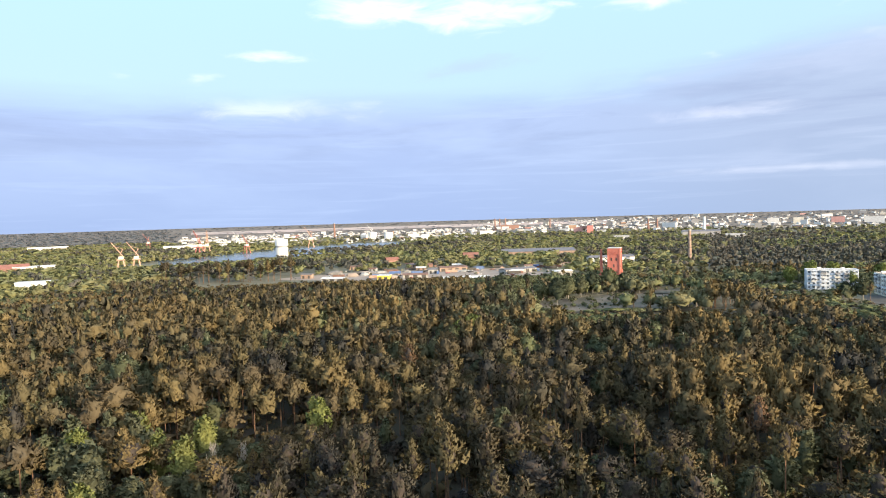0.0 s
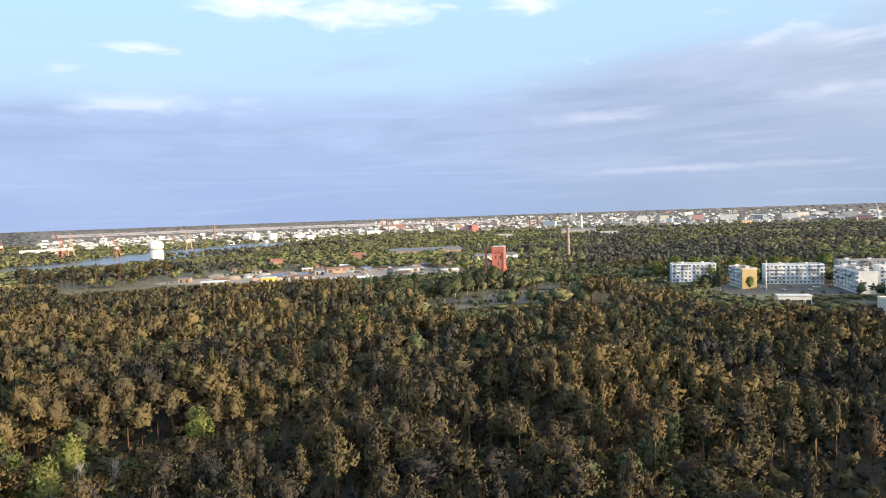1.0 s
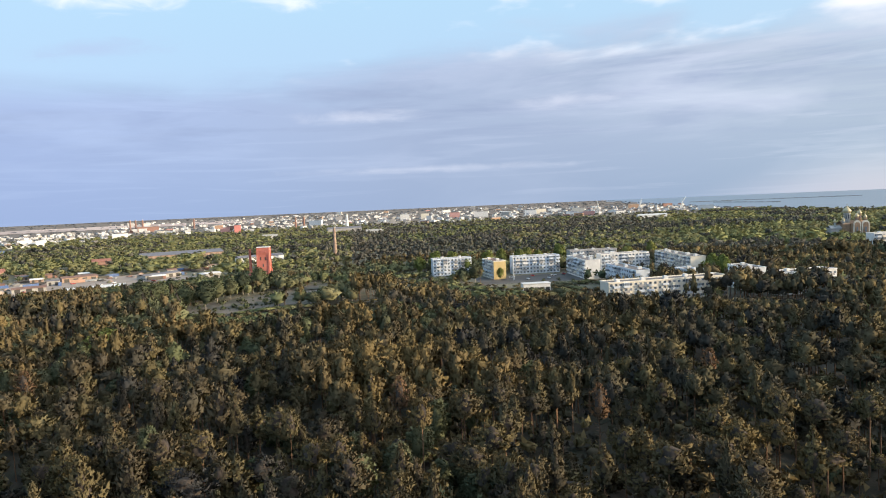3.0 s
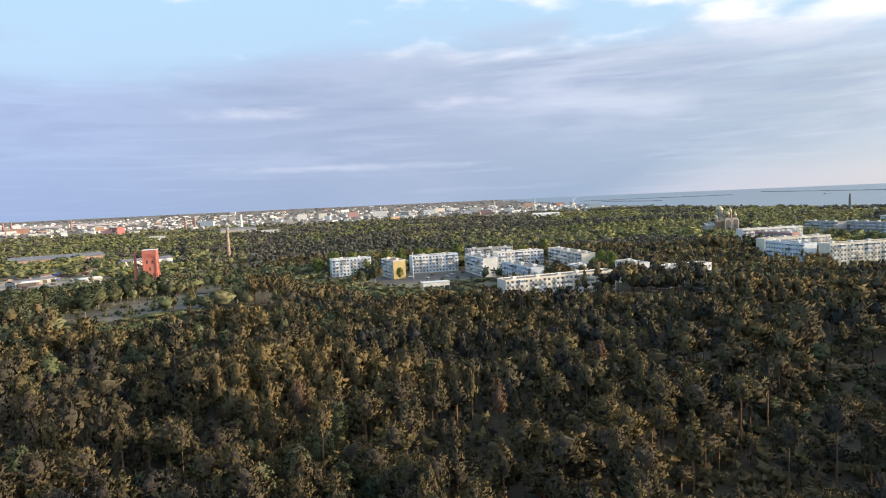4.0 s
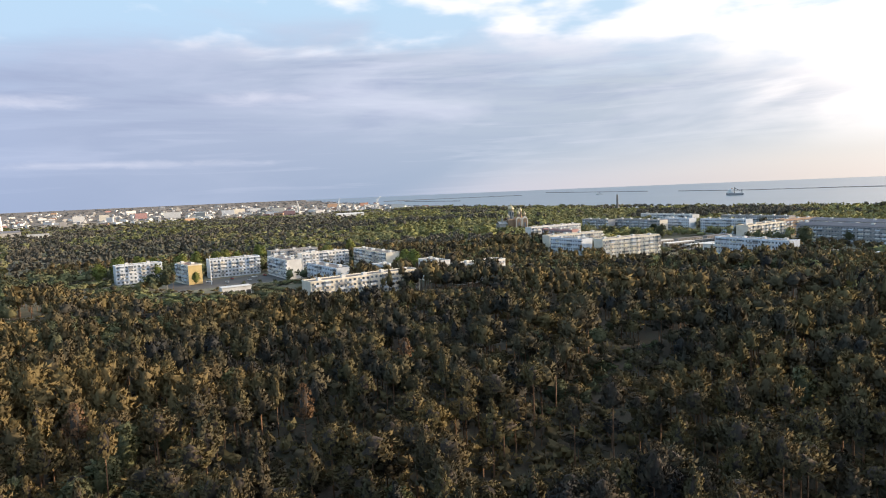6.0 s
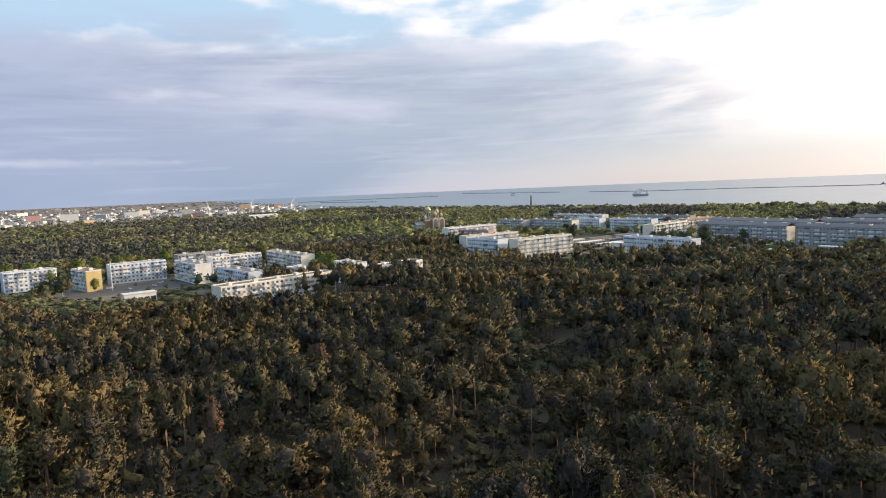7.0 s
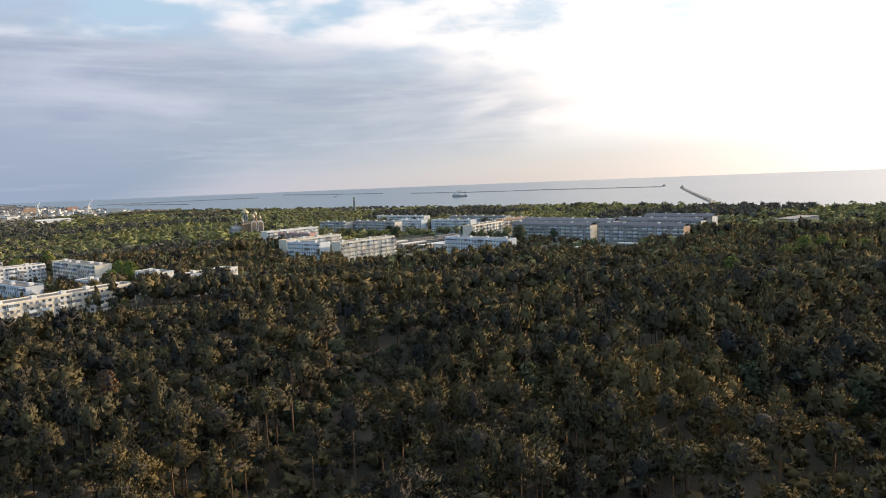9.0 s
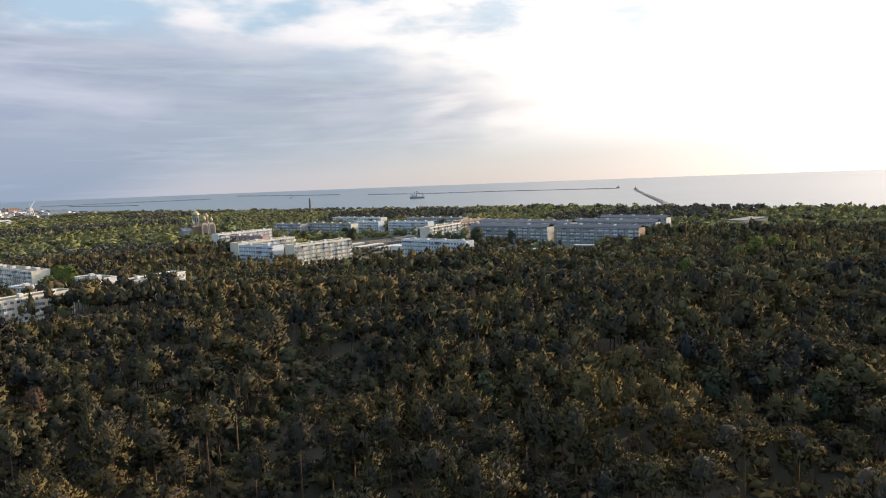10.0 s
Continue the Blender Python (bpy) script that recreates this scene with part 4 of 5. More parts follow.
def yard():
    rng = random.Random(15)
    for k in range(16):
        heap(rng.uniform(-120, 110), rng.uniform(622, 705), rng.uniform(4, 11), rng.uniform(1.5, 4.5), rng.choice(("sand", "sand", "stone", "concrete")), k)
    for k in range(46):
        heap(rng.uniform(-130, 120), rng.uniform(628, 740), rng.uniform(1.5, 4.0), rng.uniform(0.8, 2.2), rng.choice(("stone", "dark_metal", "rust_roof", "concrete", "weathered_brick", "forest_floor")), 40 + k)
    for k in range(16):
        paint = rng.choice(("car_paint_white", "car_paint_dark", "car_paint_red"))
        car(rng.uniform(-120, 110), rng.uniform(625, 720), rng.uniform(0, 180), paint, {"car_paint_white": "white car parked in a sandy yard", "car_paint_dark": "dark car parked in a sandy yard", "car_paint_red": "red car parked in a sandy yard"}[paint])
    paints = (("rust_roof", "rusty red steel container in a sandy yard"), ("blue_paint", "blue steel container in a sandy yard"), ("dark_metal", "dark steel container in a sandy yard"), ("orange_paint", "orange steel container in a sandy yard"))
    for k in range(26):
        p = rng.choice(paints)
        container(rng.uniform(-130, 120), rng.uniform(635, 740), rng.choice((0, 4, 90, 12)), p[0], p[1])
    for k in range(14):
        n = rng.uniform(6, 14)
        h = rng.uniform(2.8, 4.2)
        with_doors(shed("storage_shed", (rng.uniform(-150, 130), rng.uniform(640, 770)), rng.uniform(-15, 20), n, rng.uniform(5, 8), h, "small weathered shed in the yard", rng.choice(("concrete", "weathered_brick", "church_brick", "rust_roof")), rng.choice(("white_roof", "rust_roof", "grey_sheet_roof", "bitumen_roof", "rust_roof")), 1.0, False, "shed", "yard sheds"), n, h, 2, 2)


yard()

# ---- trees ----


def unit(v):
    return v / np.maximum(np.linalg.norm(v, axis=-1, keepdims=True), 1e-6)


def tufts(rng, c, size, way, out, tall=1.6, wide=0.48, each=4, spread=0.4, stray=0.2):
    """Tufts of small pointed blades fanning out from the places c; the normals lean to the crown's outside."""
    out = unit(out + rng.normal(0, stray, out.shape))
    c, size, out = np.repeat(c, each, 0), np.repeat(size, each), np.repeat(out, each, 0)
    n = len(c)
    up = unit(np.repeat(unit(way), each, 0) + rng.normal(0, 0.36, (n, 3)))
    side = unit(np.cross(up, rng.normal(size=(n, 3))))
    face = np.cross(side, up)
    flip = np.sign((face * out).sum(1, keepdims=True))
    side, face = side * flip, face * flip
    c = c + rng.normal(0, spread, (n, 3)) * size[:, None]
    long = (size * tall * rng.uniform(0.65, 1.25, n))[:, None]
    broad = (size * wide * rng.uniform(0.7, 1.3, n))[:, None]
    foot = c - up * long * 0.4
    v = np.stack([foot - side * broad, foot + side * broad, c + up * long * 0.7], 1)
    nrm = np.repeat(unit(out + 0.2 * face)[:, None], 3, 1)
    return v.reshape(-1, 3), np.arange(3 * n).reshape(-1, 3), nrm.reshape(-1, 3)


def girth(u, style):
    """The crown's half width over its height u: pointed pine, rounded pine, broad-leaved."""
    if style == 0:
        return (1 - u) ** 0.95 * np.minimum(1.15, 0.55 + 4 * u)
    if style == 1:
        return np.sqrt(np.maximum(1 - u ** 2.2, 0.0)) * np.minimum(1.0, 0.7 + 2 * u)
    return np.sin(np.pi * (0.07 + 0.90 * u)) ** 0.75


def core(rng, h, base, cr, sides, rings, style, rough=0.3):
    """The mass of twig or leaf inside a crown, uneven."""
    u = (np.arange(rings) + 0.3) / rings
    r = cr * girth(u, style)
    a = np.arange(sides) * 2 * np.pi / sides + rng.uniform(0, 6.28, rings)[:, None] * 0.2
    k = r[:, None] * (1 + rng.normal(0, rough, (rings, sides))).clip(0.4, 1.5)
    z = base + (h - base) * (u[:, None] + rng.normal(0, 0.25 / rings, (rings, sides)))
    ring = np.stack([np.cos(a) * k, np.sin(a) * k, z], 2).reshape(-1, 3)
    up = np.repeat(((u - 0.2) * (0.9 if style < 2 else 1.6))[:, None], sides, 1)
    nr = unit(np.stack([np.cos(a), np.sin(a), up], 2) + rng.normal(0, 0.22, (rings, sides, 3))).reshape(-1, 3)
    v = np.concatenate([ring, ((0, 0, base - 0.1), (rng.normal(0, 0.15), rng.normal(0, 0.15), h))])
    nv = np.concatenate([nr, ((0, 0, -1), (0, 0, 1))])
    f, lo, hi = [], rings * sides, rings * sides + 1
    for i in range(sides):
        j = (i + 1) % sides
        f.append((lo, j, i))
        f.append(((rings - 1) * sides + i, (rings - 1) * sides + j, hi))
        for q in range(rings - 1):
            p, t = q * sides, (q + 1) * sides
            f += [(p + i, p + j, t + j), (p + i, t + j, t + i)]
    return v, np.array(f), nv


def tuft_size(h, base, cr, blades, cover, tall, wide):
    """The size at which that many blades cover a crown."""
    return math.sqrt(cover * 3.8 * cr * (h - base) / (blades * 0.55 * tall * wide))


def pine_crown(rng, h, cr, n, style, each=4, cover=1.1, full=0.42):
    """A pine's crown: whorls of upturned branches that carry plumes of needles, thin at the foot."""
    base = h * (rng.uniform(0.48, 0.60) if style == 0 else rng.uniform(0.60, 0.71))
    levels = 9 if n > 40 else 5
    w = np.linspace(1.3, 0.5, levels)
    lv = rng.choice(levels, n, p=w / w.sum())
    u = (lv + rng.uniform(0, 0.5, n)) / levels
    branch = rng.integers(0, 5, n)
    phase = rng.uniform(0, 6.28, levels)
    a = phase[lv] + branch * 1.2566 + rng.normal(0, 0.16, n)
    reach = rng.uniform(0.6, 1.2, (levels, 5))[lv, branch] * rng.uniform(0.12, 1.0, n) ** 0.5
    rad = cr * girth(u, style)
    size = tuft_size(h, base, cr, n * each, cover, 1.6, 0.48) * (1.15 - 0.4 * u) * rng.uniform(0.65, 1.3, n)
    r = np.maximum(rad * reach - 0.3 * size, 0.0)
    z = base + (h - base) * u + (0.3 if style == 0 else 0.14) * r
    z = np.minimum(z, h - size * 1.3)
    c = np.stack([r * np.cos(a), r * np.sin(a), z], 1)
    way = unit(c * np.array((1, 1, 0))) * (0.75 - 0.35 * u * (style == 0))[:, None] * (r / (rad + 0.3))[:, None] + np.array((0, 0, 0.9)) + rng.normal(0, 0.2, c.shape)
    out = unit(c * np.array((1, 1, 0)) / np.maximum(rad, 0.4)[:, None] + np.array((0, 0, 0.15)) + np.array((0, 0, 0.5)) * u[:, None])
    return tufts(rng, c, size, way, out, 1.6, 0.48, each), core(rng, h * 0.94, base + 0.4, cr * full, 6 if n > 30 else 5, 4 if n > 30 else 2, style)


def leafy_crown(rng, h, cr, n, each=4, cover=0.75):
    """A broad-leaved crown: sprays of leaves on lumps round a rough inner mass, with gaps between them."""
    base = h * 0.2
    n, each = (int(n * 1.5), each) if n > 60 else (int(n * each * 1.7), 1)
    d = unit(rng.normal(size=(n, 3)) + np.array((0, 0, 0.3)))
    size = tuft_size(h, base, cr, n * each, cover, 1.2, 0.6) * rng.uniform(0.6, 1.35, n)
    knob = unit(rng.normal(size=(12, 3)))
    lump = np.maximum((d @ knob.T).max(1) - 0.6, 0) * 0.9 + 0.68
    k = (rng.uniform(0.45, 1.0, n) ** 0.5 * lump)[:, None]
    c = d * k * np.array((cr, cr, (h - base) * 0.5))
    c[:, :2] *= (1.0 - 0.3 * (c[:, 2:] / (h * 0.5)))
    c[:, 2] += (h + base) / 2
    way = d * 0.5 + np.array((0, 0, 0.5)) + rng.normal(0, 0.45, d.shape)
    out = unit(d + np.array((0, 0, 0.25)))
    inner = core(rng, h * 0.9, base + 0.3, cr * (0.64 if each > 1 else 0.84), 6 if n > 40 else 5, 4 if each > 1 else 3 if n > 40 else 2, 2, 0.28)
    return tufts(rng, c, size, way, out, 1.2, 0.6, each, 0.5, 0.25), inner


def trunk_tris(rng, h, r, seg):
    """A tapered trunk to 0.93 h as bare triangles."""
    a = np.arange(seg) * 2 * np.pi / seg
    ring = np.stack([np.cos(a), np.sin(a), 0 * a], 1)
    lo, hi = ring * r + (0, 0, -0.4), ring * r * 0.25 + (rng.uniform(-0.3, 0.3), rng.uniform(-0.3, 0.3), 0.93 * h)
    tri = []
    for i in range(seg):
        j = (i + 1) % seg
        tri += [lo[i], lo[j], hi[j], lo[i], hi[j], hi[i]]
    tri = np.array(tri)
    return tri, np.arange(len(tri)).reshape(-1, 3), unit(tri * np.array((1, 1, 0)))


def limb_tris(rng, h, r, n, reach):
    out = []
    for _ in range(n):
        z = h * rng.uniform(0.35, 0.85)
        a = rng.uniform(0, 6.28)
        d = np.array((np.cos(a), np.sin(a), 0.35))
        p = np.array((0, 0, z))
        q = p + d * reach * (1.15 - z / h)
        s = np.array((-d[1], d[0], 0)) * r
        up = np.array((0, 0, r))
        out += [p - s, p + s, q, p - up, p + up, q]
    out = np.array(out)
    return out, np.arange(len(out)).reshape(-1, 3), np.tile((0.0, 0.0, 1.0), (len(out), 1))


def joined(*bodies):
    """Several bodies of corners, faces and normals as one."""
    at = np.cumsum([0] + [len(b[0]) for b in bodies])
    return np.concatenate([b[0] for b in bodies]), np.concatenate([b[1] + k for b, k in zip(bodies, at)]), np.concatenate([b[2] for b in bodies])


def soup(name, verts, faces, normals, slots, tints, mats):
    """A smooth mesh from corners and triangles, with a slot and a tint for each triangle."""
    n = len(faces)
    me = bpy.data.meshes.new(name)
    me.vertices.add(len(verts))
    me.vertices.foreach_set("co", np.ascontiguousarray(verts, dtype=np.float32).ravel())
    me.loops.add(3 * n)
    me.loops.foreach_set("vertex_index", np.ascontiguousarray(faces, dtype=np.int32).ravel())
    me.polygons.add(n)
    me.polygons.foreach_set("loop_start", np.arange(0, 3 * n, 3, dtype=np.int32))
    me.polygons.foreach_set("material_index", np.ascontiguousarray(slots, dtype=np.int32))
    me.polygons.foreach_set("use_smooth", np.ones(n, dtype=bool))
    me.attributes.new("tint", "FLOAT", "FACE").data.foreach_set("value", np.ascontiguousarray(tints, dtype=np.float32))
    for m in mats:
        me.materials.append(MATS[m])
    me.update()
    me.attributes.new("custom_normal", "FLOAT_VECTOR", "POINT").data.foreach_set("vector", np.ascontiguousarray(normals, dtype=np.float32).ravel())
    return me


# -- where trees may stand --
OPEN = [(112, 420, 60, 34, 18), (205, 470, 62, 20, 8), (-20, 650, 150, 70, 3), (316, 372, 72, 34, -24), (368, 318, 18, 48, -24), (618, 160, 70, 60, -28), 
        (-365, 1000, 80, 190, -25), (-230, 1330, 110, 300, -25), (270, 362, 30, 10, -24), (225, 425, 22, 16, -24), (650, 70, 40, 40, -28), (570, -20, 16, 60, -32),
        (166, 65, 46, 2.6, 10), (-388, 596, 34, 26, 20), (-212, 606, 80, 24, 0)]


def inside(x, y, cx, cy, rx, ry, ang):
    c, s = math.cos(radians(ang)), math.sin(radians(ang))
    u, v = (x - cx) * c + (y - cy) * s, -(x - cx) * s + (y - cy) * c
    return (u / rx) ** 2 + (v / ry) ** 2 < 1


def free(x, y):
    """True where a tree may stand: on land, off buildings, yards and water."""
    ok = x < shore(y) - 25
    for o in OPEN:
        ok &= ~inside(x, y, *o)
    for a, ang, length, depth in FOOTPRINTS:
        c, s = math.cos(radians(ang)), math.sin(radians(ang))
        u, v = (x - a[0]) * c + (y - a[1]) * s, -(x - a[0]) * s + (y - a[1]) * c
        away = math.hypot(*a)
        ahead = 14 if away > 600 else 24 if away > 420 else 5
        ok &= ~((u > -4) & (u < length + 4) & (v > -ahead) & (v < depth + 4))
    return ok


def waves(x, y, s, ph=0.0):
    """A slow wandering value of the plan, about -1 to 1."""
    return (np.sin(x / s + 1.3 * np.sin(y / (1.7 * s) + ph)) + np.sin(y / (0.8 * s) + 1.7 * np.sin(x / (1.3 * s) + 2 + ph))) / 2


def plots(rng, r0, r1, cell, az0, az1):
    """Jittered places in a ring sector."""
    g = np.arange(-r1, r1, cell)
    x, y = [v.ravel() for v in np.meshgrid(g, g)]
    x = x + rng.uniform(-0.48, 0.48, len(x)) * cell
    y = y + rng.uniform(-0.48, 0.48, len(y)) * cell
    d, az = np.hypot(x, y), np.degrees(np.arctan2(x, y))
    k = (d >= r0) & (d < r1) & (az > az0) & (az < az1)
    x, y = x[k], y[k]
    k = free(x, y)
    return x[k], y[k]


def closed(x, y):
    """True in the even, closed part of the wood, where the low sun finds few gaps."""
    d, az = np.hypot(x, y), np.degrees(np.arctan2(x, y))
    return (d > 140) & (d < 330) & (az > 20) & (az < 48)


def thin(rng, x, y):
    """Looser stands in the works, the city and along the near glades."""
    d = np.hypot(x, y)
    keep = np.ones(len(x))
    keep[(y > 540) & (y < 960) & (x > -170) & (x < 240)] = 0.6
    keep[(d > 1500) & (y > 0.8 * x) & (x > -0.42 * y)] = 0.7
    keep[(d > 1900) & (y > 0.8 * x) & (x > -0.42 * y)] = 0.4
    keep[(d > 2950) & (d < 4350) & (y > 3.8 * x) & (x > -0.4 * y)] = 0.1
    keep[(d > 320) & (d < 410) & (x > 0.1 * y) & (x < 0.4 * y)] = 0.5
    keep = np.where(d < 500, np.where(waves(x, y, 23.0) < -0.62, 0.7, keep), keep)
    keep = np.where((d < 330) & (waves(x, y, 7.0, 2.0) < -0.28), keep * np.where(closed(x, y), 0.9, 0.38), keep)
    return rng.random(len(x)) < keep


# high groups and hollows of the near wood: x, y, reach
GROUPS = ((71, 116, 9), (88, 70, 8), (-16, 123, 10), (-2, 122, 8), (12, 138, 10), (24, 134, 7), (66, 116, 8), (82, 163, 14), (87, 179, 14), (-68, 199, 14), (-87, 168, 10), (115, 80, 10), (111, 21, 8), (125, -27, 10), (154, -2, 8), (140, -13, 8))
HOLLOWS = ((91, 105, 7), (101, 92, 7), (104, 55, 9), (115, 50, 8), (142, 84, 6), (143, 56, 8), (-37, 160, 8), (-53, 150, 9), (45, 144, 7), (41, 226, 11), (128, 147, 8), (174, 55, 10), (205, 62, 10))


def relief(x, y):
    """Taller groups, lower hollows, and a high edge north of the glade."""
    k = np.ones(len(x))
    for cx, cy, r in GROUPS:
        k += 0.24 * np.exp(-((x - cx) ** 2 + (y - cy) ** 2) / (2 * r * r))
    for cx, cy, r in HOLLOWS:
        k -= 0.62 * np.exp(-((x - cx) ** 2 + (y - cy) ** 2) / (2 * r * r))
    side = y - 64 - 0.17 * (x - 122)
    k += np.where((x > 112) & (x < 225) & (side > 1) & (side < 13), 0.2, 0.0)
    k = np.where((x > 105) & (x < 225) & (side <= 1) & (side > -26), k * (0.55 + 0.45 * -side / 26), k)
    return k.clip(0.3, 1.3)


def lower(x, y):
    """How tall the trees stand: full in the pine wood, low beyond it."""
    d, az = np.hypot(x, y), np.degrees(np.arctan2(x, y))
    k = np.ones(len(x))
    k = np.where((d > 425) & (az < 60), 0.72, k)
    k = np.where((d > 425) & (d < 640) & (az > -21) & (az < 23), (3.5 * (1 - d / 630)).clip(np.where(az > 9, 0.5, 0.24), 0.8), k)
    k = np.where((d > 300) & (d <= 395) & (az > 8) & (az < 24), (2.8 * (1 - d / 405)).clip(0.15, 1.0), k)
    k = np.where((d > 262) & (d < 345) & (az > 40) & (az < 60), ((57 - 49.0 * d / 350) / 17).clip(0.5, 1.05) * (1.1 - 0.024 * (az - 43)).clip(0.86, 1.1), k)
    k = np.where((d > 320) & (d < 372) & (az > 30) & (az <= 40), ((57 - 52 * d / 400) / 15).clip(0.4, 1.1), k)
    k = np.where((d > 350) & (d < 560) & (az > 60) & (az < 106), np.where(az > 71, 0.74, 0.68), k)
    k = np.where((d > 314) & (d < 455) & (az > 31) & (az < 43.5), np.where(d > 396, 0.16, 0.42), k)
    k = np.where((d > 358) & (d < 520) & (az > 25.5) & (az <= 31), 0.42, k)
    k = np.where((d > 390) & (d < 482) & (az > 75.5) & (az < 86), 0.9, k)
    k = np.where((d > 455) & (d < 650) & (az > 69) & (az < 80), 0.36, k)
    k = np.where((d > 480) & (d < 800) & (az < -27), 0.4, k)
    k = np.where((d > 475) & (d < 610) & (az >= 80) & (az < 94), 0.52, k)
    k = np.where(d < 420, k * (0.93 + 0.12 * waves(x, y, 15.0, 4.0) + 0.09 * waves(x, y, 37.0, 1.0)), k)
    k = np.where(d < 260, k * relief(x, y), k)
    k = np.where(closed(x, y), k * np.where(d < 235, 0.95, np.where(az < 40, 0.87, 1.0)), k)
    k = np.where(d > 620, 0.72, k)
    k = np.where((d > 640) & (d < 1100) & (az > -26) & (az < -5), ((57 - 52 * d / 1000) / 16).clip(0.34, 0.75), k)
    k = np.where((d > 760) & (d < 1200) & (az > 50), 0.92, k)
    k = np.where((d > 790) & (d < 935) & (az > 59.3) & (az < 63.6), np.where(d > 845, 0.2, 0.5), k)
    k = np.where(d > 1200, 0.62, k)
    k = np.where((d > 1700) & (y > 0.8 * x) & (x > -0.42 * y), 0.42, k)
    return np.where(d > 2200, 0.33, k)


def species(rng, x, y):
    """1 for a broad-leaved tree, 0 for a pine."""
    d, az = np.hypot(x, y), np.degrees(np.arctan2(x, y))
    p = np.full(len(x), 0.03)
    p = np.where((d < 420) & (az < 35) & (waves(x, y, 38.0, 1.0) > np.where(az < 14, 0.4, 0.55)), 0.5, p)
    p = np.where((az < -14) & (d < 175), 0.65, p)
    p = np.where((y > 230) & (x < 110) & (d < 480), 0.3, p)
    p = np.where((d > 290) & (d < 400) & (az > 3) & (az < 22), 0.7, p)
    p = np.where((d >= 400) & (d < 610) & (az > -6) & (az < 22), 0.85, p)
    p = np.where((d > 470) & (az < 0), 0.75, p)
    p = np.where((d > 470) & (az >= 22), np.where(waves(x, y, 85.0, 3.0) > -0.35, 0.94, 0.1), p)
    p = np.where((d > 560) & (az >= 20) & (az < 48), np.where(waves(x, y, 85.0, 3.0) > 0.05, 0.65, 0.1), p)
    p = np.where((d > 470) & (az < 22) & (waves(x, y, 130.0) < -0.35), 0.25, p)
    p = np.where((d > 620) & (az < 22), np.where(waves(x, y, 90.0, 2.0) > -0.5, 0.85, 0.3), p)
    p = np.where((az > 55) & (d > 380) & (d < 600), 0.2, p)
    p = np.where((d > 300) & (d < 640) & (az > -26) & (az < 2), 0.15, p)
    p = np.where((d > 372) & (d < 480) & (az > 27) & (az < 48), 0.55, p)
    return (rng.random(len(x)) < p).astype(int)


# single trees that stand out of the wood
SINGLES = ((-37, 106), (-29, 108), (-49, 107), (-92, 188), (-1, 125), (-7, 119), (-18, 119), (-14, 120), (-21, 114), (6, 148), (-30, 119), (-22, 136),
           (7, 126), (73, 122), (86, 129), (96, 125), (75, 93), (61, 87), (45, 84), (33, 99), (46, 97), (41, 113), (58, 78), (68, 128), (62, 146),
           (113, 74), (117, 89), (131, 91), (106, 63), (88, 66), (91, 32), (149, 70), (133, 68), (112, 21), (119, 32), (133, 25), (17, 174),
           (69, 114), (94, 134), (121, 53), (124, 46), (109, 14), (36, 95), (24, 97), (-17, 127))
BRIGHT = ((-83, 144), (-74, 154), (-54, 131), (-56, 148), (-65, 113), (-32, 160), (7, 279), (12, 284), (-62, 138), (427, -111), (429, -121), (430, -131), (432, -142), (433, -154), (367, -69), (341, 451), (350, 447), (431, 396), (358, 270), (347, 275), (262, 470), (277, 468), (318, 455), (392, 305), (383, 298), (276, 445), (408, 402), (270, 390), (301, 452), (330, 446), (366, 438), (290, 470), (420, 376), (247, 470))
GROVE = [(52, 402), (60, 418), (70, 410), (44, 425), (81, 432), (35, 412), (92, 445), (66, 440), (50, 446), (30, 440), (104, 462), (118, 470), (22, 420), (84, 462), (12, 436), (60, 470), (132, 480), (76, 486), (40, 472), (250, 392), (245, 401), (338, 404), (620, 205), (640, 235), (668, 120), (655, 190), (600, 60), (586, 74), (612, 30), (700, 210), (566, 96)]
ROW = [(-272 + 4.2 * k + 3 * math.sin(5 * k), 632 + 9 * math.sin(2.3 * k) + 0.25 * k) for k in range(30)]
RUSTY = ((94, 101), (27, 180), (-12, 205), (150, 118), (64, 134))


def apart(x, y):
    """True where no single tree stands."""
    ok = np.ones(len(x), bool)
    for px, py in SINGLES + BRIGHT + RUSTY + tuple(GROVE) + tuple(ROW):
        ok &= np.hypot(x - px, y - py) > 3.0
    return ok


NEAR_MATS = ("pine_needles", "broad_leaves", "bark", "pale_bark", "shaded_core")


